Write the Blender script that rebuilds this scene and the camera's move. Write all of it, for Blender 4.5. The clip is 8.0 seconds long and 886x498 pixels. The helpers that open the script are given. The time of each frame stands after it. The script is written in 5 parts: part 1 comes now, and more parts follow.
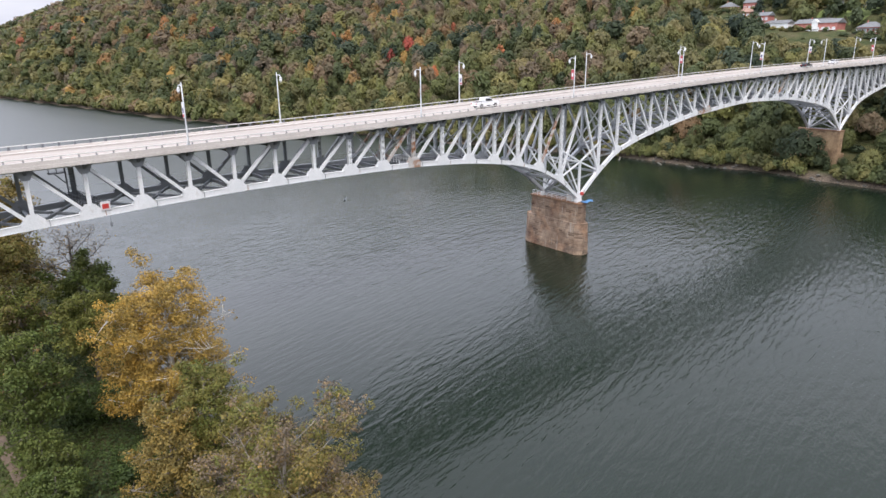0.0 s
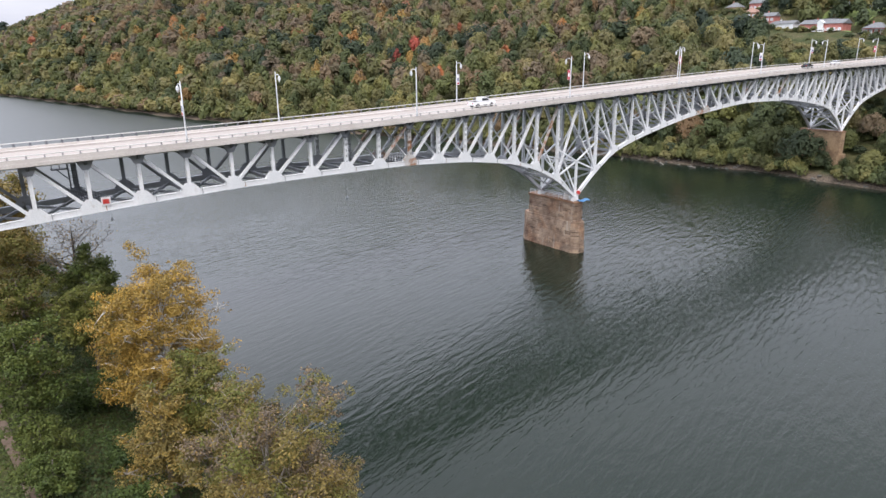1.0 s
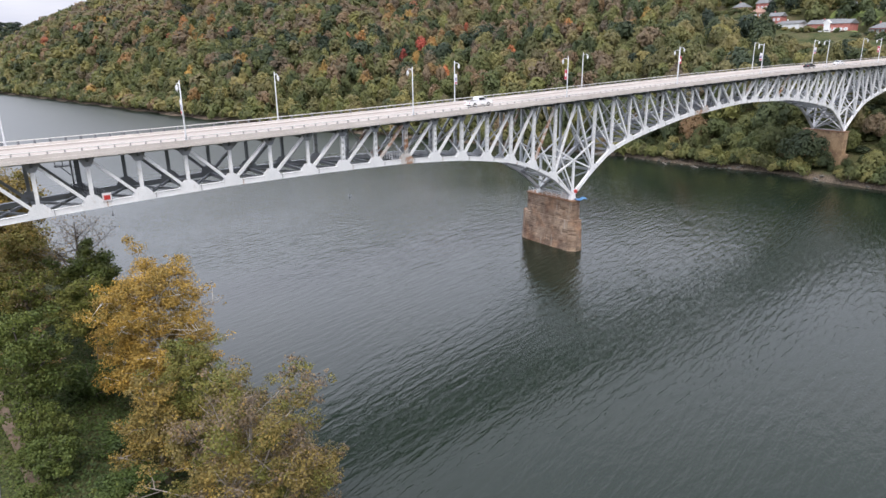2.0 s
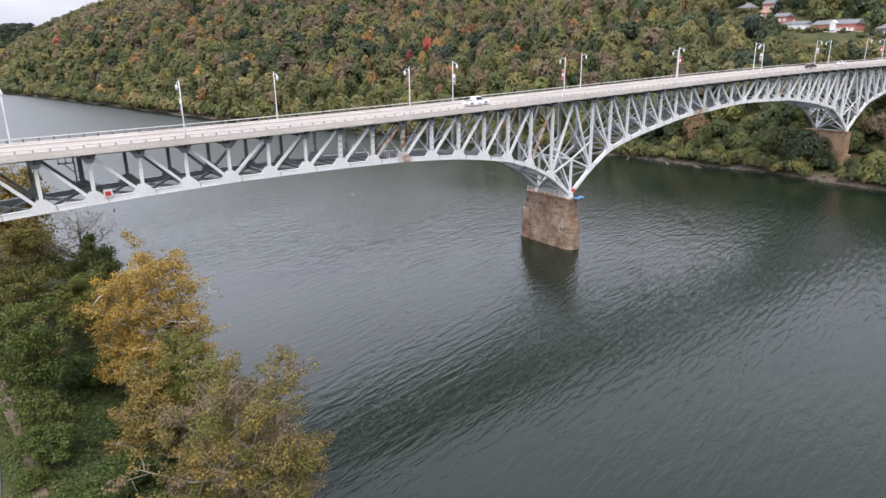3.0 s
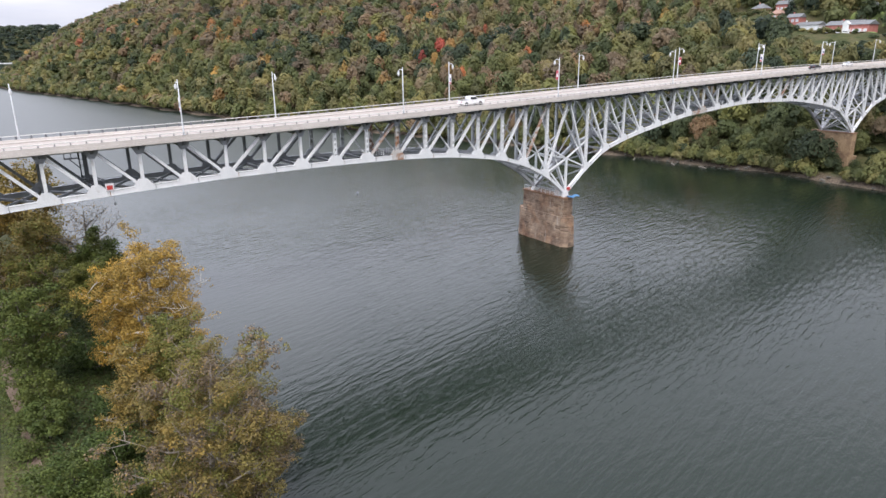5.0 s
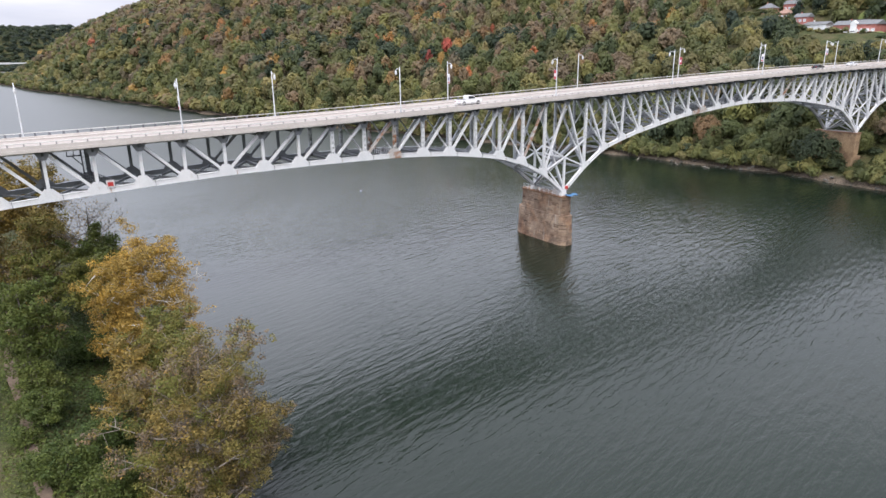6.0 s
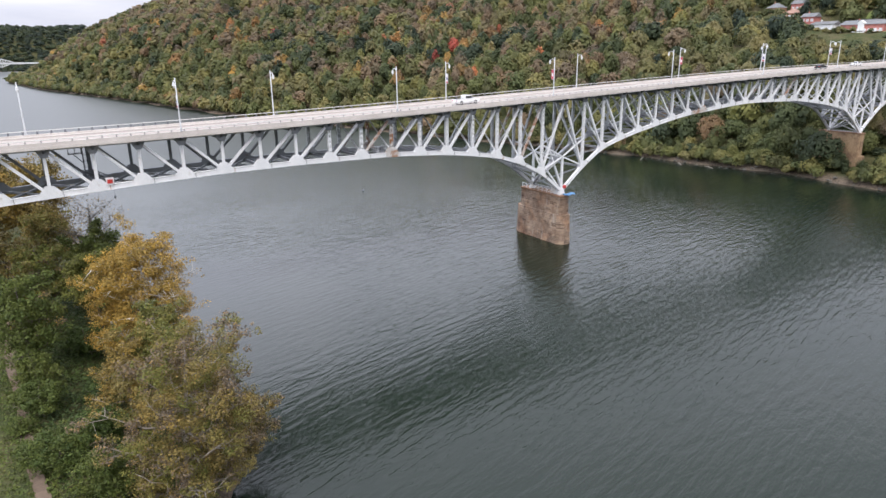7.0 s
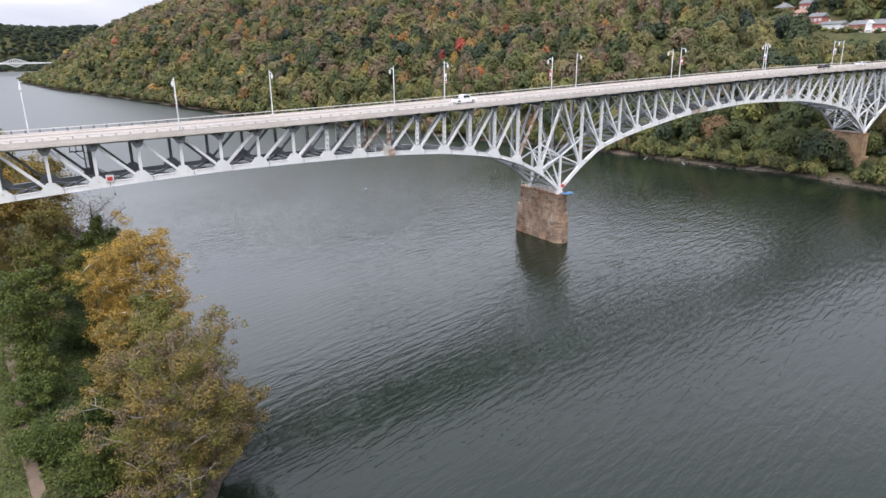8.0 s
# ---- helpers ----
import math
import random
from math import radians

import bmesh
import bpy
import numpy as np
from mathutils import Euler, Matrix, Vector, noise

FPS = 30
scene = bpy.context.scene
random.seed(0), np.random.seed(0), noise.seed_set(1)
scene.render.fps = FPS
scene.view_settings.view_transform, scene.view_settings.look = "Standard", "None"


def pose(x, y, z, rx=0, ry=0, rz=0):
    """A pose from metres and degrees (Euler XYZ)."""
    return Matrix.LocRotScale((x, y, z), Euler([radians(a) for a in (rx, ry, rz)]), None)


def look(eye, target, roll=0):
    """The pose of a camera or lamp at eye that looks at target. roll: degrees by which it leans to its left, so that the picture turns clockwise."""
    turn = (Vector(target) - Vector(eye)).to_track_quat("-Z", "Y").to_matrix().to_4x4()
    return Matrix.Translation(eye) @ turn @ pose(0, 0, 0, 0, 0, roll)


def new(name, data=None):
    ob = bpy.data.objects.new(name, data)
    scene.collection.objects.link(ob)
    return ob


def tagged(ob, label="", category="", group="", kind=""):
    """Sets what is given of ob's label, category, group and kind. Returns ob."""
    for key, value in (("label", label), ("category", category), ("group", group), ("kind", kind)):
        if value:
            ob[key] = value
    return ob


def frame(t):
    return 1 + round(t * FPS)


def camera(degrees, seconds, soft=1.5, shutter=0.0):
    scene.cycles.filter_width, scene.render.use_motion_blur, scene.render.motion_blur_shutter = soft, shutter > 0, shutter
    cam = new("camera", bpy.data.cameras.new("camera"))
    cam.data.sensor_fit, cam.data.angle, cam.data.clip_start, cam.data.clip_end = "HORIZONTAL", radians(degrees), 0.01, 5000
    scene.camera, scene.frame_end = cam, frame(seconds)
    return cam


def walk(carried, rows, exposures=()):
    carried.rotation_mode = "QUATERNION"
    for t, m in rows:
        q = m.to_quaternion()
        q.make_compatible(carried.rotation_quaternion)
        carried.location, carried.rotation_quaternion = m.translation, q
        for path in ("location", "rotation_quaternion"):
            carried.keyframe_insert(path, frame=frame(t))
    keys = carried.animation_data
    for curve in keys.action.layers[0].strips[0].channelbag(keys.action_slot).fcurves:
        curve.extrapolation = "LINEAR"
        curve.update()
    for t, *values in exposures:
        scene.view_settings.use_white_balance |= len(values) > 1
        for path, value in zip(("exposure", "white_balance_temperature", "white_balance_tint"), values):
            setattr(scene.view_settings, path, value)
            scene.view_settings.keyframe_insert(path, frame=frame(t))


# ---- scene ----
cam = camera(68.6, 8.0)
PATH = [
    (0, (0.393, -0.097, 45.137), (1.583, 1.399, 44.549), -0.8),
    (0.5, (0.675, -1.559, 45.164), (1.856, -0.056, 44.575), -0.7),
    (1, (0.964, -3.171, 45.187), (2.134, -1.66, 44.599), -0.7),
    (1.5, (1.339, -4.738, 45.201), (2.498, -3.218, 44.613), -0.7),
    (3, (2.461, -9.126, 45.097), (3.588, -7.581, 44.511), -0.7),
    (3.5, (2.863, -10.623, 45.086), (3.979, -9.071, 44.501), -0.7),
    (4, (3.39, -12.149, 45.098), (4.494, -10.587, 44.513), -0.7),
    (4.5, (3.85, -13.487, 45.081), (4.944, -11.917, 44.497), -0.7),
    (6, (5.587, -17.681, 45.009), (6.645, -16.087, 44.426), -0.7),
    (6.5, (6.239, -18.892, 44.961), (7.285, -17.29, 44.378), -0.7),
    (7, (7.034, -20.266, 44.99), (8.068, -18.656, 44.407), -0.7),
    (7.5, (7.795, -21.591, 44.91), (8.817, -19.972, 44.328), -0.7),
    (8, (8.545, -22.828, 44.955), (9.554, -21.202, 44.372), -0.7),
]
walk(cam, [(t, look(eye, target, roll)) for t, eye, target, roll in PATH])

# ---------------------------------------------------------------- light
world = bpy.data.worlds.new("world")
scene.world = world
world.use_nodes = True
wn, wl = world.node_tree.nodes, world.node_tree.links
wn.clear()
SUN_ELEV, SUN_AZ = radians(56), radians(212)
sky = wn.new("ShaderNodeTexSky")
sky.sky_type = "NISHITA"
sky.sun_disc = False
sky.sun_elevation = SUN_ELEV
sky.sun_rotation = SUN_AZ
sky.air_density, sky.dust_density, sky.ozone_density = 1.0, 4.0, 1.0
# an overcast sheet: the blue of the sky is mostly hidden behind grey cloud with soft streaks
co = wn.new("ShaderNodeTexCoord")
mp = wn.new("ShaderNodeMapping")
mp.inputs["Scale"].default_value = (1.5, 1.5, 9.0)
nz = wn.new("ShaderNodeTexNoise")
nz.inputs["Scale"].default_value = 2.2
nz.inputs["Detail"].default_value = 5
cr = wn.new("ShaderNodeValToRGB")
cr.color_ramp.elements[0].position, cr.color_ramp.elements[0].color = 0.34, (6.65, 6.95, 8.45, 1)
cr.color_ramp.elements[1].position, cr.color_ramp.elements[1].color = 0.66, (9.35, 9.35, 10.4, 1)
mx = wn.new("ShaderNodeMix")
mx.data_type = "RGBA"
mx.inputs["Factor"].default_value = 0.86
bg = wn.new("ShaderNodeBackground")
bg.inputs["Strength"].default_value = 0.15
out = wn.new("ShaderNodeOutputWorld")
wl.new(co.outputs["Generated"], mp.inputs["Vector"])
wl.new(mp.outputs["Vector"], nz.inputs["Vector"])
wl.new(nz.outputs["Fac"], cr.inputs["Fac"])
wl.new(sky.outputs["Color"], mx.inputs["A"])
wl.new(cr.outputs["Color"], mx.inputs["B"])
# an overcast sky is about three times brighter high up than at the hazy horizon
sep = wn.new("ShaderNodeSeparateXYZ")
mul = wn.new("ShaderNodeMapRange")
mul.interpolation_type = "SMOOTHSTEP"
for key, v in (("From Min", 0.03), ("From Max", 0.41), ("To Min", 0.59), ("To Max", 1.73)):
    mul.inputs[key].default_value = v
wl.new(co.outputs["Generated"], sep.inputs["Vector"])
wl.new(sep.outputs["Z"], mul.inputs["Value"])
# the cloud sheet is thinner, and so brighter, towards the north-west than over the eastern hills
lean = wn.new("ShaderNodeVectorMath")
lean.operation = "DOT_PRODUCT"
lean.inputs[1].default_value = (-0.40, 0.32, 0.0)
wl.new(co.outputs["Generated"], lean.inputs[0])
side = wn.new("ShaderNodeMath")
side.operation = "MULTIPLY_ADD"
wl.new(lean.outputs["Value"], side.inputs[0])
wl.new(mul.outputs["Result"], side.inputs[1])
wl.new(mul.outputs["Result"], side.inputs[2])
sc = wn.new("ShaderNodeVectorMath")
sc.operation = "SCALE"
wl.new(mx.outputs["Result"], sc.inputs[0])
wl.new(side.outputs["Value"], sc.inputs["Scale"])
wl.new(sc.outputs["Vector"], bg.inputs["Color"])
wl.new(bg.outputs["Background"], out.inputs["Surface"])
sun = new("sun", bpy.data.lights.new("sun", "SUN"))
sun.data.energy, sun.data.angle, sun.data.color = 2.2, radians(20), (1.0, 0.94, 0.85)
sun.matrix_world = look((0, 0, 300), (math.sin(SUN_AZ) * -200, math.cos(SUN_AZ) * -200, 300 - 200 * math.tan(SUN_ELEV)))


# ---------------------------------------------------------------- materials
def mat(name):
    m = bpy.data.materials.new(name)
    m.use_nodes = True
    return m, m.node_tree.nodes, m.node_tree.links, m.node_tree.nodes["Principled BSDF"]


def noise_node(nt, nl, scale, detail=4, rough=0.55, coords="Object", stretch=None):
    c = nt.new("ShaderNodeNewGeometry" if coords == "Position" else "ShaderNodeTexCoord")
    n = nt.new("ShaderNodeTexNoise")
    n.inputs["Scale"].default_value = scale
    n.inputs["Detail"].default_value = detail
    n.inputs["Roughness"].default_value = rough
    if stretch:
        m = nt.new("ShaderNodeMapping")
        m.inputs["Scale"].default_value = stretch
        nl.new(c.outputs[coords], m.inputs["Vector"])
        nl.new(m.outputs["Vector"], n.inputs["Vector"])
    else:
        nl.new(c.outputs[coords], n.inputs["Vector"])
    return n


def ramp(nt, nl, src, stops):
    r = nt.new("ShaderNodeValToRGB")
    e = r.color_ramp.elements
    while len(e) < len(stops):
        e.new(0.5)
    for k, (p, c) in zip(e, stops):
        k.position, k.color = p, (*c, 1)
    nl.new(src, r.inputs["Fac"])
    return r


def mix(nt, nl, fac, a, b, kind="MIX"):
    m = nt.new("ShaderNodeMix")
    m.data_type, m.blend_type = "RGBA", kind
    for sock, v in (("Factor", fac), ("A", a), ("B", b)):
        if isinstance(v, (int, float)):
            m.inputs[sock].default_value = v
        elif isinstance(v, tuple):
            m.inputs[sock].default_value = (*v, 1)
        else:
            nl.new(v, m.inputs[sock])
    return m.outputs["Result"]


def surface(name, lo, hi, scale, rough=0.7, metal=0.0, grain=40.0, bump=0.15, dirt=None, dirt_scale=0.4, dirt_at=(0.52, 0.68), stretch=None, coords="Object"):
    """A painted, stone or earth surface: broad stains, fine grain, relief and an optional second colour in patches."""
    m, nt, nl, p = mat(name)
    broad = noise_node(nt, nl, scale, 5, 0.6, coords, stretch)
    fine = noise_node(nt, nl, grain, 3, 0.6, coords)
    col = ramp(nt, nl, broad.outputs["Fac"], [(0.3, lo), (0.7, hi)]).outputs["Color"]
    g = ramp(nt, nl, fine.outputs["Fac"], [(0.25, (0.82,) * 3), (0.75, (1.12,) * 3)]).outputs["Color"]
    col = mix(nt, nl, 1.0, col, g, "MULTIPLY")
    if dirt:
        d = noise_node(nt, nl, dirt_scale, 6, 0.65, coords, stretch)
        f = ramp(nt, nl, d.outputs["Fac"], [(dirt_at[0], (0,) * 3), (dirt_at[1], (1,) * 3)]).outputs["Color"]
        col = mix(nt, nl, f, col, dirt)
    nl.new(col, p.inputs["Base Color"])
    p.inputs["Roughness"].default_value, p.inputs["Metallic"].default_value = rough, metal
    if bump:
        b = nt.new("ShaderNodeBump")
        b.inputs["Strength"].default_value, b.inputs["Distance"].default_value = bump, 0.05
        nl.new(fine.outputs["Fac"], b.inputs["Height"])
        nl.new(b.outputs["Normal"], p.inputs["Normal"])
    return m


def leaf_material(name, stops, spread=0.24, rough=0.6, toned=False, through_light=0.35):
    """Foliage: one hue for each tree (attribute tint), varied leaf by leaf."""
    m, nt, nl, p = mat(name)
    a = nt.new("ShaderNodeAttribute")
    a.attribute_name = "tint"
    g = nt.new("ShaderNodeNewGeometry")
    col = ramp(nt, nl, a.outputs["Fac"], stops).outputs["Color"]
    v = ramp(nt, nl, g.outputs["Random Per Island"], [(0.0, (1 - spread,) * 3), (1.0, (1 + spread, 1 + spread * 0.9, 1 + spread * 0.6))]).outputs["Color"]
    big = noise_node(nt, nl, 0.35, 3, 0.6)
    w = ramp(nt, nl, big.outputs["Fac"], [(0.3, (0.8, 0.82, 0.85)), (0.7, (1.15, 1.12, 1.0))]).outputs["Color"]
    col = mix(nt, nl, 1.0, mix(nt, nl, 1.0, col, v, "MULTIPLY"), w, "MULTIPLY")
    if toned:
        # some kinds of tree are paler than others
        k = nt.new("ShaderNodeAttribute")
        k.attribute_name = "tone"
        t = ramp(nt, nl, k.outputs["Fac"], [(0.0, (0.55, 0.58, 0.62)), (0.5, (1.0, 1.0, 1.0)), (1.0, (1.6, 1.5, 1.3))]).outputs["Color"]
        col = mix(nt, nl, 1.0, col, t, "MULTIPLY")
    nl.new(col, p.inputs["Base Color"])
    p.inputs["Roughness"].default_value = rough
    p.inputs["Specular IOR Level"].default_value = 0.2
    tl = nt.new("ShaderNodeBsdfTranslucent")
    nl.new(col, tl.inputs["Color"])
    ms = nt.new("ShaderNodeMixShader")
    ms.inputs["Fac"].default_value = through_light
    nl.new(p.outputs["BSDF"], ms.inputs[1])
    nl.new(tl.outputs["BSDF"], ms.inputs[2])
    nl.new(ms.outputs["Shader"], nt["Material Output"].inputs["Surface"])
    return m


STEEL = surface("white bridge paint", (0.66, 0.68, 0.70), (0.78, 0.79, 0.805), 0.35, 0.55, 0.0, 9.0, 0.1, dirt=(0.40, 0.36, 0.32), dirt_scale=0.8, dirt_at=(0.6, 0.78))
RUSTY = surface("rust-streaked bridge paint", (0.42, 0.40, 0.38), (0.56, 0.55, 0.54), 0.6, 0.7, 0.0, 9.0, 0.2, dirt=(0.30, 0.15, 0.08), dirt_scale=0.7, dirt_at=(0.46, 0.6))
# grey that imitates shade on truss and bracing; also plain splice plates
DULL_SHADE_STEEL = surface("dull bridge paint with shade in its grey", (0.20, 0.215, 0.235), (0.30, 0.315, 0.335), 0.4, 0.65, 0.0, 9.0, 0.15, dirt=(0.16, 0.14, 0.125), dirt_scale=0.7, dirt_at=(0.58, 0.72))
RAILPAINT = surface("dull galvanised rail", (0.56, 0.55, 0.53), (0.66, 0.65, 0.63), 0.8, 0.55, 0.1, 12.0, 0.05)
# the near truss's white paint, darkened to stand for shade
SHADE_STEEL = surface("bridge paint greyed to imitate shade", (0.40, 0.415, 0.44), (0.52, 0.535, 0.555), 0.4, 0.6, 0.0, 9.0, 0.12, dirt=(0.26, 0.24, 0.22), dirt_scale=0.7, dirt_at=(0.56, 0.74))
GREYSTEEL = surface("weathered grey steel, doubling as floor shade", (0.10, 0.11, 0.125), (0.17, 0.18, 0.2), 0.5, 0.6, 0.0, 9.0, 0.1)
CONCRETE = surface("pale parapet concrete", (0.50, 0.462, 0.435), (0.62, 0.58, 0.55), 0.22, 0.85, 0.0, 6.0, 0.2, dirt=(0.36, 0.33, 0.30), dirt_scale=0.5, dirt_at=(0.62, 0.84), stretch=(1, 1, 0.35))
ROADMAT = surface("worn concrete roadway", (0.32, 0.285, 0.255), (0.40, 0.36, 0.325), 0.12, 0.9, 0.0, 5.0, 0.15, dirt=(0.22, 0.20, 0.185), dirt_scale=0.3, dirt_at=(0.5, 0.72), stretch=(0.12, 1, 1))
STONE = surface("brown pier sandstone", (0.155, 0.098, 0.068), (0.44, 0.335, 0.25), 0.3, 0.9, 0.0, 2.6, 0.5, dirt=(0.115, 0.082, 0.064), dirt_scale=0.45, dirt_at=(0.5, 0.68), coords="Position")
nt, nl = STONE.node_tree.nodes, STONE.node_tree.links
sp = nt["Principled BSDF"]
src = sp.inputs["Base Color"].links[0].from_socket
oi, gi = nt.new("ShaderNodeObjectInfo"), nt.new("ShaderNodeNewGeometry")
sm = nt.new("ShaderNodeMath")
sm.operation = "ADD"
nl.new(oi.outputs["Random"], sm.inputs[0])
nl.new(gi.outputs["Random Per Island"], sm.inputs[1])
fr = nt.new("ShaderNodeMath")
fr.operation = "FRACT"
nl.new(sm.outputs[0], fr.inputs[0])
tone = ramp(nt, nl, fr.outputs[0], [(0.0, (0.5, 0.47, 0.45)), (0.08, (0.74, 0.72, 0.7)), (0.2, (0.92, 0.92, 0.91)), (0.6, (1.0, 1.0, 1.0)), (0.88, (1.08, 1.07, 1.04)), (1.0, (1.35, 1.31, 1.24))]).outputs["Color"]
# pale lime streaks that have run down the face
wet = noise_node(nt, nl, 1.0, 4, 0.6, "Position", (0.8, 0.8, 0.09))
stk = ramp(nt, nl, wet.outputs["Fac"], [(0.61, (0,) * 3), (0.68, (1,) * 3)]).outputs["Color"]
half = nt.new("ShaderNodeMath")
half.operation = "MULTIPLY"
half.inputs[1].default_value = 0.55
nl.new(stk, half.inputs[0])
# ochre rust stains in broad patches
ochre = noise_node(nt, nl, 0.17, 3, 0.55, "Position")
ocf = ramp(nt, nl, ochre.outputs["Fac"], [(0.5, (0,) * 3), (0.66, (0.55,) * 3)]).outputs["Color"]
stained = mix(nt, nl, ocf, mix(nt, nl, 1.0, src, tone, "MULTIPLY"), mix(nt, nl, 1.0, src, (1.25, 0.82, 0.5), "MULTIPLY"))
nl.new(mix(nt, nl, half.outputs[0], stained, (0.48, 0.44, 0.38)), sp.inputs["Base Color"])
GUTTER_BROWN = surface("mottled gutter brown", (0.13, 0.10, 0.08), (0.24, 0.20, 0.165), 0.5, 0.95, 0.0, 3.0, 0.3)


# ---------------------------------------------------------------- mesh helpers
def mesh_from(name, V, F):
    me = bpy.data.meshes.new(name)
    me.from_pydata([tuple(v) for v in V], [], [tuple(f) for f in F])
    me.update()
    return me


def quads_mesh(name, Q, tint):
    """A mesh of loose quads, Q of shape (n, 4, 3), with one tint value a quad."""
    n = len(Q)
    me = bpy.data.meshes.new(name)
    me.vertices.add(4 * n)
    me.vertices.foreach_set("co", np.ascontiguousarray(Q, dtype=np.float32).ravel())
    me.loops.add(4 * n)
    me.loops.foreach_set("vertex_index", np.arange(4 * n, dtype=np.int32))
    me.polygons.add(n)
    me.polygons.foreach_set("loop_start", np.arange(0, 4 * n, 4, dtype=np.int32))
    a = me.attributes.new("tint", "FLOAT", "POINT")
    a.data.foreach_set("value", np.repeat(np.asarray(tint, dtype=np.float32), 4))
    me.update(calc_edges=True)
    me.validate()
    return me


def thing(name, label, category, at=(0, 0, 0), group="", kind=""):
    e = new(name)
    e.empty_display_size = 0.5
    e.location = at
    return tagged(e, label, category, group, kind)


def part_mesh(name, me, material, parent, label="", at=None):
    ob = new(name, me)
    if not me.materials:
        me.materials.append(material)
    ob.parent = parent
    if at is not None:
        ob.matrix_local = at if isinstance(at, Matrix) else Matrix.Translation(at)
    if label:
        ob["label"] = label
    return ob


class Solid:
    """Collects boxes, beams, tubes and slabs into one mesh."""

    def __init__(self):
        self.V, self.F = [], []

    def add(self, V, F):
        o = len(self.V)
        self.V += [tuple(v) for v in V]
        self.F += [tuple(i + o for i in f) for f in F]
        return self

    def box(self, x0, y0, z0, x1, y1, z1):
        V = [(x, y, z) for z in (z0, z1) for x, y in ((x0, y0), (x1, y0), (x1, y1), (x0, y1))]
        return self.add(V, [(3, 2, 1, 0), (4, 5, 6, 7), (0, 1, 5, 4), (1, 2, 6, 5), (2, 3, 7, 6), (3, 0, 4, 7)])

    def beam(self, p, q, w, d, side=(0, 1, 0)):
        """A bar from p to q: w wide along side, d deep across it."""
        p, q, s = Vector(p), Vector(q), Vector(side)
        a = (q - p).normalized()
        s = (s - a * s.dot(a)).normalized()
        u = a.cross(s)
        V = [e + s * (i * w / 2) + u * (j * d / 2) for e in (p, q) for i, j in ((-1, -1), (1, -1), (1, 1), (-1, 1))]
        return self.add(V, [(3, 2, 1, 0), (4, 5, 6, 7), (0, 1, 5, 4), (1, 2, 6, 5), (2, 3, 7, 6), (3, 0, 4, 7)])

    def laced(self, p, q, w, d, step=0.95, plate=0.5, thick=0.06, side=(0, 1, 0)):
        """A built-up post: two channels joined by plates with open holes between, seen from along side."""
        p, q, s = Vector(p), Vector(q), Vector(side)
        a = (q - p).normalized()
        s = (s - a * s.dot(a)).normalized()
        u = a.cross(s)
        for k in (-1, 1):
            self.beam(p + u * (k * (d / 2 - 0.09)), q + u * (k * (d / 2 - 0.09)), w, 0.18, s)
        L = (q - p).length
        n = max(2, int(L / step))
        for i in range(n + 1):
            c = p + a * (L * i / n)
            b = min(plate / 2, L / n * 0.3)
            for k in (-1, 1):
                self.beam(c - a * b + s * (k * (w / 2 - thick)), c + a * b + s * (k * (w / 2 - thick)), thick, d - 0.02, s)
        return self

    def prism(self, pts, y0, y1):
        """A flat plate with the outline pts in x and z, from y0 to y1."""
        n = len(pts)
        V = [(x, y0, z) for x, z in pts] + [(x, y1, z) for x, z in pts]
        F = [tuple(range(n)), tuple(range(2 * n - 1, n - 1, -1))] + [(i, i + n, (i + 1) % n + n, (i + 1) % n) for i in range(n)]
        return self.add(V, F)

    def tube(self, pts, radii, sides=7):
        pts = [Vector(p) for p in pts]
        rings = []
        for i, p in enumerate(pts):
            a = (pts[min(i + 1, len(pts) - 1)] - pts[max(i - 1, 0)]).normalized()
            s = a.orthogonal().normalized()
            u = a.cross(s)
            rings += [p + (s * math.cos(t) + u * math.sin(t)) * radii[i] for t in (2 * math.pi * k / sides for k in range(sides))]
        F = [(i * sides + k, i * sides + (k + 1) % sides, (i + 1) * sides + (k + 1) % sides, (i + 1) * sides + k) for i in range(len(pts) - 1) for k in range(sides)]
        F += [tuple(range(sides - 1, -1, -1)), tuple((len(pts) - 1) * sides + k for k in range(sides))]
        return self.add(rings, F)

    def mesh(self, name, smooth=False):
        me = mesh_from(name, self.V, self.F)
        if smooth:
            me.polygons.foreach_set("use_smooth", [True] * len(me.polygons))
        return me

    def part(self, name, material, parent, label="", smooth=False):
        return part_mesh(name, self.mesh(name, smooth), material, parent, label)


# ---------------------------------------------------------------- ground, river, hills
FAR_BANK = [(-1500, 120), (-600, 190), (-200, 215), (40, 236), (73, 239), (85, 239.5), (105, 241.5), (116, 241.5), (125, 239.5), (134, 237), (145, 235), (158, 233.5), (172, 232), (184, 229), (300, 195), (484, 144), (565, 131), (660, 116), (780, 95), (850, 84), (950, 64), (1050, 45), (1275, 20), (1400, 4), (1460, 40), (1520, 260), (1700, 900), (4500, 3000)]
NEAR_BANK = [(-1500, -60), (-400, -5), (-30, 8), (0, 12), (30, 16), (40, 18.5), (46, 23), (60, 22), (80, 22), (130, 18), (200, 11), (300, 0), (600, -60), (1200, -300), (2400, -900), (4500, -1500)]
CREST = [(-1500, 150), (0, 210), (250, 200), (400, 135), (500, 108), (650, 106), (800, 114), (1000, 118), (1144, 110), (1210, 96), (1260, 74), (1310, 34), (1350, 10), (1450, 4), (1500, 3), (4500, 3)]
SLOPE = [(0, 0.44), (370, 0.44), (487, 0.58), (573, 0.85), (785, 1.6), (4500, 1.6)]
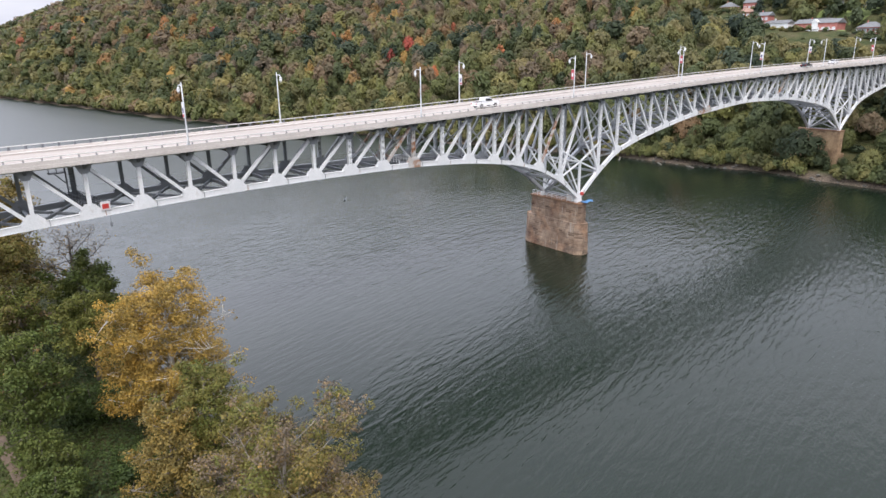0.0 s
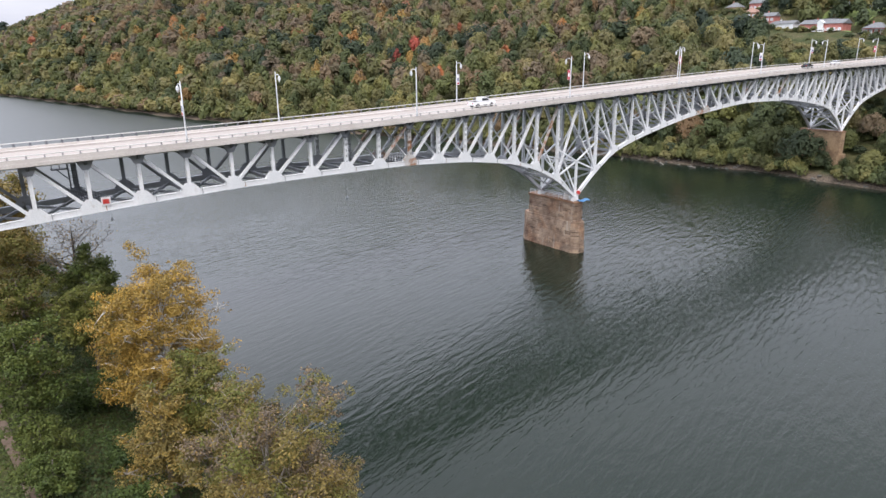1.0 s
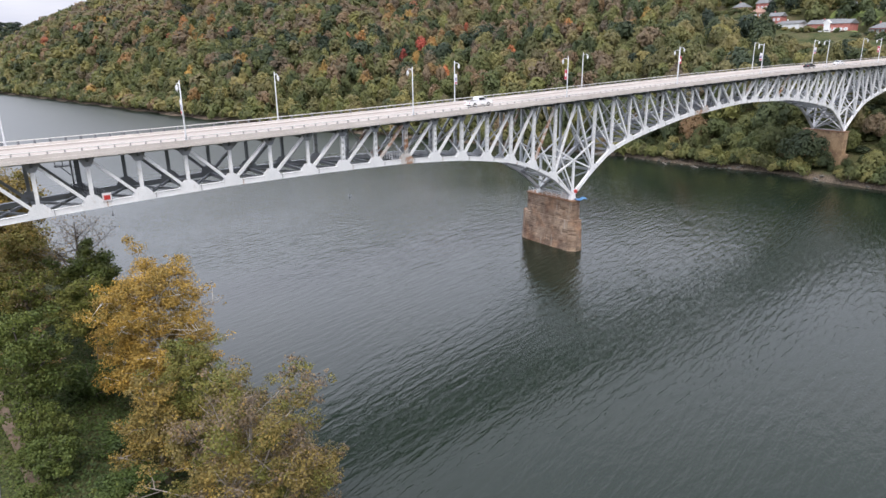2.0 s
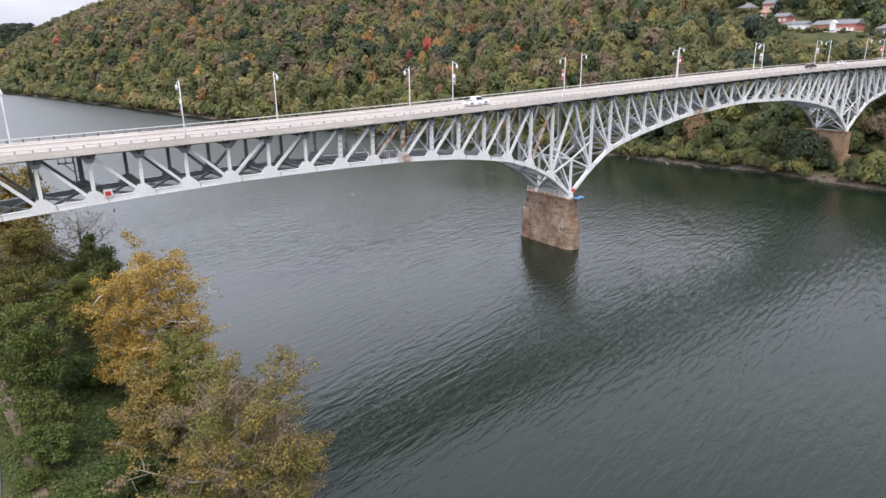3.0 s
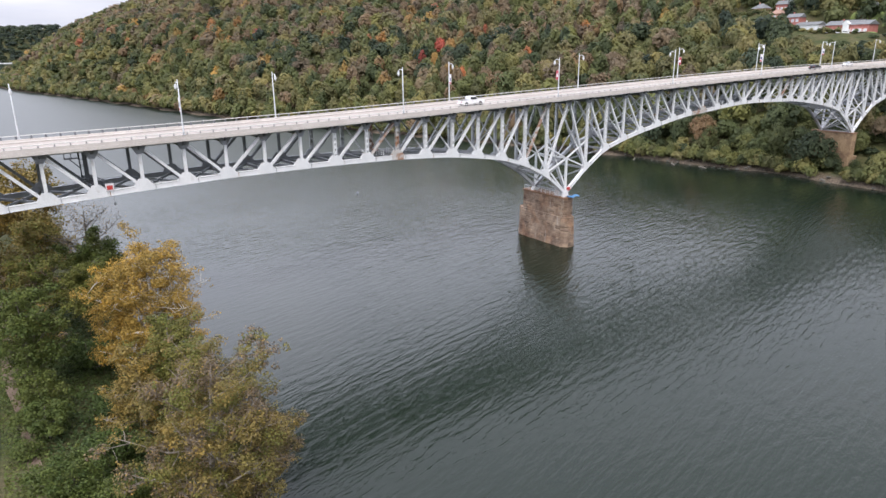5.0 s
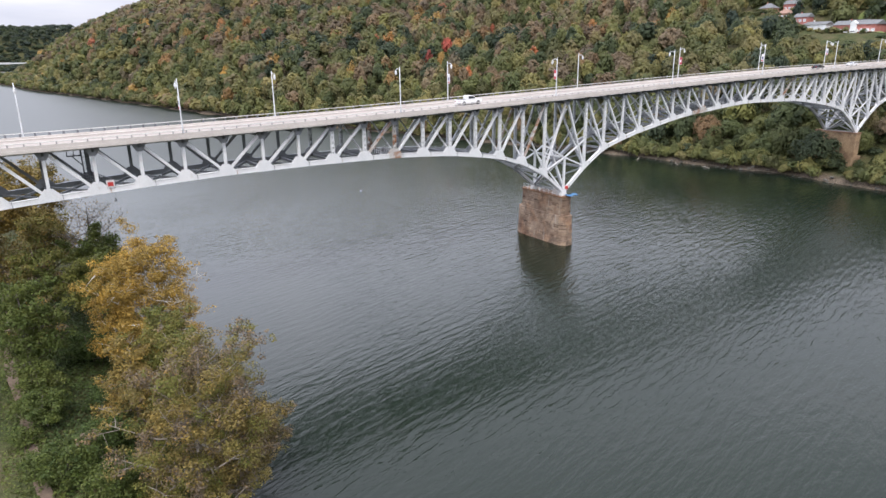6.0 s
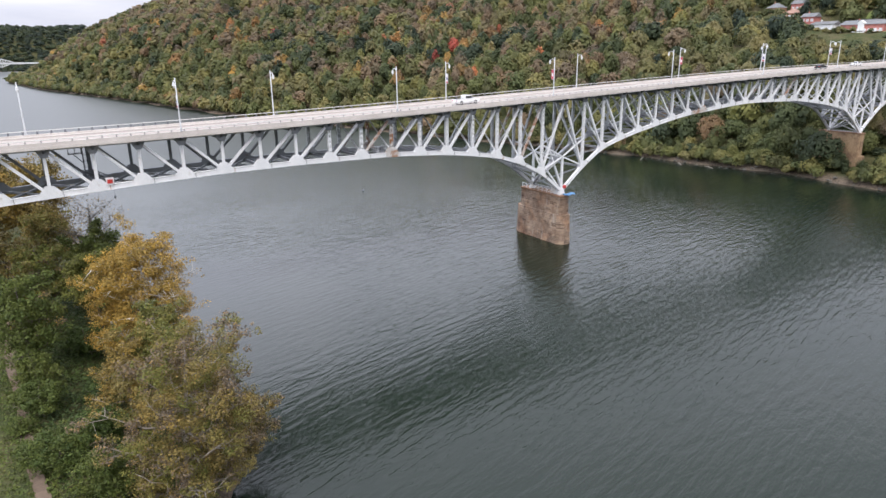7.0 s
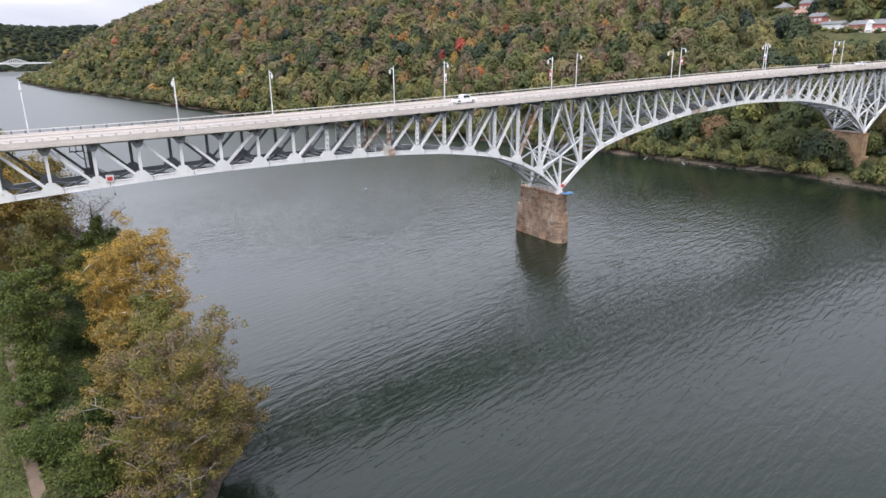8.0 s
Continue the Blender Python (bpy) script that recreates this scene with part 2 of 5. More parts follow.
# house lots: x, y, height, radius
LOTS = [(389, 160, 50.8, 15), (389, 182.5, 53.4, 9), (392, 192, 58.0, 7), (398, 206, 61.0, 8), (404, 221, 64.4, 8), (412, 210, 65.2, 7), (388, 135, 47.2, 10), (428, 166, 62.0, 9), (432, 152, 62.5, 8), (402, 120, 53.0, 9)]


def line(table, y):
    return np.interp(y, [a for a, b in table], [b for a, b in table])


def smooth(a, b, v):
    t = np.clip((v - a) / (b - a), 0, 1)
    return t * t * (3 - 2 * t)


def waves(x, y, size, seed):
    """Smooth uneven relief between about -1 and 1."""
    r = np.random.RandomState(seed)
    v = 0
    for k in range(6):
        a, f, p = r.uniform(0, 6.28), (0.6 + 0.5 * k) * 6.28 / size, r.uniform(0, 6.28)
        v = v + np.sin((x * math.cos(a) + y * math.sin(a)) * f + p) / (1 + 0.6 * k)
    return v / 2.2


def ground_height(x, y):
    x, y = np.asarray(x, float), np.asarray(y, float)
    sf, sn = x - line(FAR_BANK, y), line(NEAR_BANK, y) - x
    crest = line(CREST, y)
    up = np.maximum(sf - 10 - 16 * smooth(850, 1150, y), 0)
    hill = crest * (1 - np.exp(-line(SLOPE, y) * up / np.maximum(crest, 1)))
    hill = hill + waves(x, y, 130, 3) * np.minimum(up * 0.05, 5)
    far = -3 + 4.6 * smooth(-4, 1.6, sf) + smooth(0.5, 12, sf) * 1.8 + hill
    for lx, ly, lz, lr in LOTS:
        t = smooth(1.5, 0.85, np.hypot(x - lx, y - ly) / lr)
        far = far * (1 - t) + lz * t
    near = -3 + 4.6 * smooth(-4, 2.5, sn) + 3.8 * smooth(2, 16, sn) + waves(x, y, 22, 5) * 0.35 * smooth(3, 10, sn)
    near = near + smooth(35, 160, sn) * 40 + smooth(160, 600, sn) * 70
    h = np.maximum(far, near)
    # the far reach of the valley, closed by wooded hills
    back = smooth(2440, 2470, y) * 5 + smooth(2470, 2950, y) * (150 + 22 * waves(x, y, 900, 7))
    h = np.maximum(h, np.where(y > 2400, back - 3, -3))
    return h


def axis(stops):
    out = []
    for (a, b, step) in stops:
        out += list(np.arange(a, b, step))
    return np.array(out + [stops[-1][1]])


gx = axis([(-3500, -300, 160), (-300, -30, 18), (-30, 60, 3), (60, 210, 10), (210, 470, 5), (470, 900, 25), (900, 4500, 180)])
gy = axis([(-1500, -60, 60), (-60, 140, 3), (140, 400, 6), (400, 1500, 14), (1500, 2400, 60), (2400, 3100, 35), (3100, 4600, 150)])
GX, GY = np.meshgrid(gx, gy)
GZ = ground_height(GX, GY)
nx, ny = len(gx), len(gy)
idx = np.arange(nx * ny).reshape(ny, nx)
F = np.stack([idx[:-1, :-1], idx[:-1, 1:], idx[1:, 1:], idx[1:, :-1]], -1).reshape(-1, 4)
me = bpy.data.meshes.new("ground")
me.vertices.add(nx * ny)
me.vertices.foreach_set("co", np.stack([GX, GY, GZ], -1).astype(np.float32).ravel())
me.loops.add(F.size)
me.loops.foreach_set("vertex_index", F.astype(np.int32).ravel())
me.polygons.add(len(F))
me.polygons.foreach_set("loop_start", np.arange(0, F.size, 4, dtype=np.int32))
me.polygons.foreach_set("use_smooth", [True] * len(F))
me.update(calc_edges=True)


def ground_material():
    m, nt, nl, p = mat("bank earth, leaf litter and undergrowth")
    n1 = noise_node(nt, nl, 0.12, 6, 0.65)
    n2 = noise_node(nt, nl, 1.7, 5, 0.7)
    c1 = ramp(nt, nl, n1.outputs["Fac"], [(0.35, (0.035, 0.05, 0.02)), (0.5, (0.07, 0.075, 0.035)), (0.68, (0.10, 0.085, 0.055))]).outputs["Color"]
    c2 = ramp(nt, nl, n2.outputs["Fac"], [(0.3, (0.6, 0.65, 0.55)), (0.7, (1.35, 1.25, 1.15))]).outputs["Color"]
    col = mix(nt, nl, 1.0, c1, c2, "MULTIPLY")
    # bare mud and stones at the waterline
    c = nt.new("ShaderNodeTexCoord")
    s = nt.new("ShaderNodeSeparateXYZ")
    nl.new(c.outputs["Object"], s.inputs["Vector"])
    f = ramp(nt, nl, s.outputs["Z"], [(0.0, (1,) * 3), (1.0, (0,) * 3)])
    mr = nt.new("ShaderNodeMapRange")
    mr.inputs["From Min"].default_value, mr.inputs["From Max"].default_value = 1.2, 2.4
    nl.new(s.outputs["Z"], mr.inputs["Value"])
    nl.new(mr.outputs["Result"], f.inputs["Fac"])
    mud = ramp(nt, nl, n2.outputs["Fac"], [(0.35, (0.06, 0.05, 0.038)), (0.72, (0.21, 0.165, 0.125))]).outputs["Color"]
    col = mix(nt, nl, f.outputs["Color"], col, mud)
    nl.new(col, p.inputs["Base Color"])
    p.inputs["Roughness"].default_value = 0.95
    p.inputs["Specular IOR Level"].default_value = 0.15
    b = nt.new("ShaderNodeBump")
    b.inputs["Strength"].default_value, b.inputs["Distance"].default_value = 0.8, 0.4
    nl.new(n2.outputs["Fac"], b.inputs["Height"])
    nl.new(b.outputs["Normal"], p.inputs["Normal"])
    return m


me.materials.append(ground_material())
tagged(new("ground", me), "river valley ground of earth, leaf litter and undergrowth", "ground", kind="structure")


def water_material():
    m, nt, nl, p = mat("grey-green river water")
    p.inputs["Base Color"].default_value = (0.0085, 0.0155, 0.0095, 1)
    p.inputs["Roughness"].default_value = 0.06
    p.inputs["IOR"].default_value = 1.34
    c = nt.new("ShaderNodeTexCoord")
    hs = []
    # wind waves whose crests run across the river, short ripples, and broad patches of ruffled and calm water
    for scale, long, turn, detail in ((0.95, 4.4, 14, 3), (2.9, 3.0, 22, 2), (0.022, 1.6, 30, 3)):
        mpn = nt.new("ShaderNodeMapping")
        mpn.vector_type = "TEXTURE"
        mpn.inputs["Rotation"].default_value = (0, 0, radians(turn))
        mpn.inputs["Scale"].default_value = (long, 1, 1)
        n = nt.new("ShaderNodeTexNoise")
        n.inputs["Scale"].default_value, n.inputs["Detail"].default_value = scale, detail
        n.inputs["Distortion"].default_value = 0.35
        nl.new(c.outputs["Object"], mpn.inputs["Vector"])
        nl.new(mpn.outputs["Vector"], n.inputs["Vector"])
        hs.append(n.outputs["Fac"])
    # patches of calm and ruffled water
    amp = ramp(nt, nl, hs[2], [(0.36, (0.5,) * 3), (0.6, (1.0,) * 3)]).outputs["Color"]
    add = nt.new("ShaderNodeMath")
    add.operation = "MULTIPLY_ADD"
    nl.new(hs[1], add.inputs[0])
    add.inputs[1].default_value = 0.28
    nl.new(hs[0], add.inputs[2])
    mul = nt.new("ShaderNodeMath")
    mul.operation = "MULTIPLY"
    nl.new(add.outputs[0], mul.inputs[0])
    nl.new(amp, mul.inputs[1])
    # the reach upstream of the bridge and the lee of the near bank lie calmer
    sx = nt.new("ShaderNodeSeparateXYZ")
    nl.new(c.outputs["Object"], sx.inputs["Vector"])
    calm = []
    for axis_, a0, a1, v0, v1 in (("Y", 120, 300, 1.0, 0.4), ("X", 15, 120, 0.55, 1.0), ("X", 70, 135, 1.0, 0.82)):
        mr = nt.new("ShaderNodeMapRange")
        mr.interpolation_type = "SMOOTHSTEP"
        for key, v in (("From Min", a0), ("From Max", a1), ("To Min", v0), ("To Max", v1)):
            mr.inputs[key].default_value = v
        nl.new(sx.outputs[axis_], mr.inputs["Value"])
        calm.append(mr.outputs["Result"])
    # upstream the ripples are too fine to tell apart and blur the reflection
    rg = nt.new("ShaderNodeMapRange")
    rg.interpolation_type = "SMOOTHSTEP"
    for key, v in (("From Min", 110), ("From Max", 320), ("To Min", 0.07), ("To Max", 0.32)):
        rg.inputs[key].default_value = v
    nl.new(sx.outputs["Y"], rg.inputs["Value"])
    nl.new(rg.outputs["Result"], p.inputs["Roughness"])
    h = mul.outputs[0]
    for k in calm:
        m2 = nt.new("ShaderNodeMath")
        m2.operation = "MULTIPLY"
        nl.new(h, m2.inputs[0])
        nl.new(k, m2.inputs[1])
        h = m2.outputs[0]
    b = nt.new("ShaderNodeBump")
    b.inputs["Strength"].default_value, b.inputs["Distance"].default_value = 0.85, 0.275
    nl.new(h, b.inputs["Height"])
    nl.new(b.outputs["Normal"], p.inputs["Normal"])
    return m


wm = Solid().add([(-3500, -1500, 0), (4500, -1500, 0), (4500, 2600, 0), (-3500, 2600, 0)], [(0, 1, 2, 3)]).mesh("water")
wm.materials.append(water_material())
tagged(new("water", wm), "wide grey-green river with wind ripples", "water", kind="structure")


# ---------------------------------------------------------------- the bridge
NEAR_Y, FAR_Y = 92.8, 103.1
EDGE_N, EDGE_F = 91.1, 104.9
X0, PANEL_SIDE, PANEL_MAIN = 113.4, 6.5, 6.335
KMIN, KMAX = -22, 36


def node_x(k):
    return X0 + k * (PANEL_SIDE if k < 0 else PANEL_MAIN)


def edge_z(x):
    """Underside of the deck's edge: the road climbs to the far bank in one long easy curve."""
    u = min(max(x, -40.0), 262.0) / 100
    return 31.8 + 0.767 * u + 1.834 * u * u - 0.478 * u ** 3 + 0.018 * max(x - 262.0, 0.0)


def depth(k):
    """Depth of the truss below the deck's edge at a node."""
    if k <= -12:
        return DROP_SIDE[24 + k]
    if k < 0:
        return DROP_SIDE[-k]
    if k <= 11:
        return DROP_MAIN[k]
    if k <= 22:
        return DROP_MAIN[22 - k]
    return DROP_MAIN[min(k - 22, 11)]


DROP_SIDE = {0: 21.6, 1: 16.4, 2: 13.0, 3: 10.9, 4: 9.65, 5: 8.6, 6: 7.95, 7: 7.4, 8: 7.1, 9: 6.85, 10: 6.65, 11: 6.55, 12: 6.45}
DROP_MAIN = {0: 21.6, 1: 16.6, 2: 12.8, 3: 11.2, 4: 10.0, 5: 9.1, 6: 8.2, 7: 7.5, 8: 7.25, 9: 6.9, 10: 6.6, 11: 6.45}


def top_pt(k, y):
    x = node_x(k)
    return Vector((x, y, edge_z(x) - 0.14))


def low_pt(k, y):
    x = node_x(k)
    return Vector((x, y, edge_z(x) - depth(k)))


POSTGREY = surface("grey post paint", (0.26, 0.26, 0.27), (0.34, 0.34, 0.35), 2.0, 0.6, 0.0, 12.0, 0.1)
bridge = thing("road_bridge", "long pale grey steel deck-truss road bridge on stone piers", "bridge", (node_x(0), 98, 0))
inv = Matrix.Translation((-node_x(0), -98, 0))


def bpart(s, name, material, label="", parent=None, smooth=False):
    ob = s.part(name, material, parent or bridge, label, smooth)
    ob.matrix_local = inv
    return ob


XS, XE = node_x(KMIN) - 30, node_x(KMAX) + 60


def along(y0, z0, y1, z1, xs=XS, xe=XE):
    """A bar of rectangular section that follows the deck's grade; z from the deck's edge."""
    s = Solid()
    stations = np.linspace(xs, xe, int((xe - xs) / 6.5) + 2)
    n = len(stations)
    V = [(x, y, edge_z(x) + z) for x in stations for y, z in ((y0, z0), (y1, z0), (y1, z1), (y0, z1))]
    F = [(3, 2, 1, 0), tuple(4 * (n - 1) + k for k in range(4))]
    F += [(4 * i + k, 4 * i + (k + 1) % 4, 4 * i + 4 + (k + 1) % 4, 4 * i + 4 + k) for i in range(n - 1) for k in range(4)]
    return s.add(V, F)


bpart(along(EDGE_N + 0.15, 0.1, EDGE_F - 0.15, 0.42), "deck_slab", CONCRETE, "concrete deck slab")
bpart(along(EDGE_N + 0.55, 0.424, EDGE_F - 0.55, 0.5), "road_surface", ROADMAT, "worn beige concrete roadway")
for y, sgn in ((EDGE_N, 1), (EDGE_F, -1)):
    # parapet wall, with a slightly projecting base course and rail
    a, b = sorted((y, y + sgn * 0.42))
    bpart(along(a, 0.0, b, 0.46), "deck_edge_beam", CONCRETE, "pale concrete deck edge")
    a, b = sorted((y + sgn * 0.06, y + sgn * 0.36))
    bpart(along(a, 0.464, b, 0.98), "parapet", CONCRETE, "stained pale concrete parapet")
    a, b = sorted((y + sgn * 0.10, y + sgn * 0.26))
    lift = 1.46 if sgn < 0 else 1.3
    bpart(along(a, lift, b, lift + 0.11), "rail", RAILPAINT, "pale metal top rail")
    post = Solid().box(-0.14, -0.09, 0.984, 0.14, 0.09, 1.46).box(-0.2, -0.12, 0.984, 0.2, 0.12, 1.04).mesh("rail_post")
    if sgn > 0:
        post = Solid().box(-0.08, -0.07, 0.984, 0.08, 0.07, 1.3).box(-0.13, -0.1, 0.984, 0.13, 0.1, 1.03).mesh("rail_post")
    x = XS + 1
    while x < XE:
        part_mesh("rail_post", post, GREYSTEEL if sgn < 0 else POSTGREY, bridge, at=inv @ Matrix.Translation((x, y + sgn * 0.18, edge_z(x))))
        x += 2.0 if x < 150 else 3.0
    # kerb inside the parapet
    a, b = sorted((y + sgn * 0.42, y + sgn * 1.3))
    bpart(along(a, 0.504, b, 0.68), "kerb", CONCRETE, "raised concrete walkway kerb")
# thin brown strips along the roadway's edges beside the kerbs
for y in (EDGE_N + 1.32, EDGE_F - 1.62):
    bpart(along(y, 0.504, y + 0.3, 0.508), "gutter", GUTTER_BROWN, "brown gutter strip")
# stringers below the slab, their dark colour imitating the deck's shade
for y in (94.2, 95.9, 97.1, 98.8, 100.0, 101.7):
    bpart(along(y - 0.12, -0.55, y + 0.12, 0.096, XS, XE), "stringer", GREYSTEEL, "steel stringer, greyed dark as in deck shade")

for ty in (NEAR_Y, FAR_Y):
    for k in range(KMIN, KMAX + 1):
        # the upstream truss carries shade in its colour, darkest over the near bank
        paint = STEEL if ty == NEAR_Y else (DULL_SHADE_STEEL if k < -9 else SHADE_STEEL)
        t0, b0 = top_pt(k, ty), low_pt(k, ty)
        if k < KMAX:
            t1, b1 = top_pt(k + 1, ty), low_pt(k + 1, ty)
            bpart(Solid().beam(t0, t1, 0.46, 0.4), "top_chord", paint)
            rust = k in (7,)
            s = Solid().beam(b0, b1, 0.62, 0.72)
            s.beam(b0 + Vector((0, 0, -0.38)), b1 + Vector((0, 0, -0.38)), 0.74, 0.05)
            s.beam(b0 + Vector((0, 0, 0.38)), b1 + Vector((0, 0, 0.38)), 0.74, 0.05)
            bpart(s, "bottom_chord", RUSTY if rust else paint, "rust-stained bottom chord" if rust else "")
            # splice plates where two lengths of the chord meet, rusting at the joint
            j0, j1 = b0.lerp(b1, 0.25), b0.lerp(b1, 0.262)
            bpart(Solid().beam(j0, j1, 0.78, 0.84), "splice_plate", RUSTY if k % 3 == 0 else DULL_SHADE_STEEL)
            # diagonals: they lean towards the middle of each span
            if k < -12:
                a, b = t0, b1
            elif k < 0:
                a, b = t1, b0
            elif k < 11:
                a, b = t0, b1
            elif k < 22:
                a, b = t1, b0
            else:
                a, b = t0, b1
            rust = k in (-2, -8, 14)
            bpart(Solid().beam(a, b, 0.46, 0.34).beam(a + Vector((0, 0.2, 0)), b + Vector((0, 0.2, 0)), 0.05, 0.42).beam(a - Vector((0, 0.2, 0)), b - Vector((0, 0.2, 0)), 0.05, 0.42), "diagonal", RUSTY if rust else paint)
        # posts
        if k in (0, 22):
            m = b0.lerp(t0, 0.38)
            bpart(Solid().beam(b0, m, 0.5, 0.4), "vertical", STEEL)
        else:
            rust = k in (-7,)
            s = Solid()
            if -9 <= k <= 2 or k >= 13:
                s.laced(b0, t0, 0.5, 0.62)
            else:
                s.beam(b0, t0, 0.42, 0.34).beam(b0 + Vector((0, 0.2, 0)), t0 + Vector((0, 0.2, 0)), 0.05, 0.46).beam(b0 - Vector((0, 0.2, 0)), t0 - Vector((0, 0.2, 0)), 0.05, 0.46)
            bpart(s, "vertical", RUSTY if rust else paint, "rusted truss post" if rust else "")
        # gusset plates
        up = (low_pt(k + 1, ty) - b0) if k < KMAX else (b0 - low_pt(k - 1, ty))
        dn = (low_pt(k - 1, ty) - b0) if k > KMIN else (b0 - low_pt(k + 1, ty))
        up, dn = up.normalized(), dn.normalized()
        pts = [(b0.x + dn.x * 1.32, b0.z + dn.z * 1.32 - 0.42), (b0.x + up.x * 1.32, b0.z + up.z * 1.32 - 0.42), (b0.x + up.x * 1.4, b0.z + up.z * 1.4 + 0.45), (b0.x + 0.55, b0.z + 1.42), (b0.x - 0.55, b0.z + 1.42), (b0.x + dn.x * 1.4, b0.z + dn.z * 1.4 + 0.45)]
        if k not in (0, 22):
            for o in (-0.39, 0.34):
                bpart(Solid().prism(pts, ty + o, ty + o + 0.05), "gusset_plate", RUSTY if k in (-7, 8) else paint)
        pts = [(t0.x - 1.15, t0.z + 0.2), (t0.x - 0.45, t0.z - 1.25), (t0.x + 0.45, t0.z - 1.25), (t0.x + 1.15, t0.z + 0.2)]
        # top plates coloured grey for the shade under the deck's edge
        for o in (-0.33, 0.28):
            bpart(Solid().prism(pts, ty + o, ty + o + 0.05), "gusset_plate", DULL_SHADE_STEEL)

for k in range(KMIN, KMAX + 1):
    tn, tf, bn, bf = top_pt(k, NEAR_Y), top_pt(k, FAR_Y), low_pt(k, NEAR_Y), low_pt(k, FAR_Y)
    up = Vector((0, 0, 1))
    # floor beam with tapered brackets under the overhang, coloured dark for the deck's shade
    s = Solid()
    x, zt, zb = tn.x, tn.z + 0.23, tn.z - 1.0
    V = []
    for dx in (-0.14, 0.14):
        V += [(x + dx, EDGE_N + 0.3, zt), (x + dx, EDGE_N + 0.3, zt - 0.3), (x + dx, NEAR_Y + 0.4, zb), (x + dx, FAR_Y - 0.4, zb), (x + dx, EDGE_F - 0.3, zt - 0.3), (x + dx, EDGE_F - 0.3, zt)]
    s.add(V, [(0, 1, 2, 3, 4, 5), (11, 10, 9, 8, 7, 6)] + [(i, i + 6, (i + 1) % 6 + 6, (i + 1) % 6) for i in range(6)])
    bpart(s, "floor_beam", GREYSTEEL, "steel floor beam, greyed dark as in deck shade")
    # bottom struts get a shade-dark grey in place of the white paint
    bpart(Solid().beam(bn, bf, 0.4, 0.5, (1, 0, 0)), "bottom_strut", DULL_SHADE_STEEL)
    if abs(k) <= 8 or 14 <= k <= 30:
        # sway frame between the two trusses
        lo, hi = bn.lerp(tn, 0.06), bn.lerp(tn, 0.9)
        lf, hf = bf.lerp(tf, 0.06), bf.lerp(tf, 0.9)
        bpart(Solid().beam(lo, hf, 0.24, 0.24, (1, 0, 0)), "sway_brace", STEEL)
        bpart(Solid().beam(lf, hi, 0.24, 0.24, (1, 0, 0)), "sway_brace", STEEL)
    if k < KMAX:
        # lateral braces hold the same shade in their grey
        for a, b in ((low_pt(k, NEAR_Y), low_pt(k + 1, FAR_Y)), (low_pt(k, FAR_Y), low_pt(k + 1, NEAR_Y))):
            bpart(Solid().beam(a, b, 0.34, 0.3, (0, 0, 1)), "lateral_brace", DULL_SHADE_STEEL)
for k0 in (0, 22):
    # braced frame and horizontal struts above each pier
    for ty in (NEAR_Y, FAR_Y):
        m = low_pt(k0, ty).lerp(top_pt(k0, ty), 0.38)
        for k, f in ((-1, 0.02), (1, 0.02), (-1, 0.4), (1, 0.4)):
            q = low_pt(k0 + k, ty).lerp(top_pt(k0 + k, ty), f)
            bpart(Solid().beam(m, q, 0.3, 0.3), "pier_brace", STEEL)
    for f in (0.38,):
        a, b = low_pt(k0, NEAR_Y).lerp(top_pt(k0, NEAR_Y), f), low_pt(k0, FAR_Y).lerp(top_pt(k0, FAR_Y), f)
        bpart(Solid().beam(a, b, 0.34, 0.34, (1, 0, 0)), "pier_strut", STEEL)
        bpart(Solid().beam(low_pt(k0, NEAR_Y), b, 0.28, 0.28, (1, 0, 0)), "pier_brace", STEEL)
        bpart(Solid().beam(low_pt(k0, FAR_Y), a, 0.28, 0.28, (1, 0, 0)), "pier_brace", STEEL)
    # bearing shoes
    for ty in (NEAR_Y, FAR_Y):
        b = low_pt(k0, ty)
        s = Solid().prism([(b.x - 1.0, b.z - 1.3), (b.x + 1.0, b.z - 1.3), (b.x + 0.5, b.z + 0.4), (b.x - 0.5, b.z + 0.4)], ty - 0.45, ty + 0.45)
        bpart(s, "bearing_shoe", STEEL, "white steel bearing shoe")


# ---------------------------------------------------------------- woods
HUES = [(0.0, (0.036, 0.056, 0.026)), (0.2, (0.062, 0.094, 0.025)), (0.4, (0.112, 0.128, 0.034)), (0.52, (0.150, 0.140, 0.040)), (0.62, (0.178, 0.140, 0.052)), (0.70, (0.245, 0.182, 0.058)), (0.80, (0.32, 0.215, 0.056)), (0.88, (0.42, 0.27, 0.06)), (0.95, (0.15, 0.12, 0.095))]
HUES_HILL = [(0.0, (0.046, 0.066, 0.050)), (0.2, (0.076, 0.098, 0.048)), (0.36, (0.136, 0.150, 0.064)), (0.5, (0.190, 0.178, 0.086)), (0.6, (0.172, 0.142, 0.108)), (0.7, (0.185, 0.145, 0.105)), (0.78, (0.245, 0.155, 0.085)), (0.88, (0.33, 0.235, 0.08)), (1.0, (0.36, 0.10, 0.085))]
LEAVES = leaf_material("autumn foliage", HUES, 0.3, through_light=0.2)
HILL_LEAVES = leaf_material("hillside autumn foliage", HUES_HILL, 0.13, toned=True)


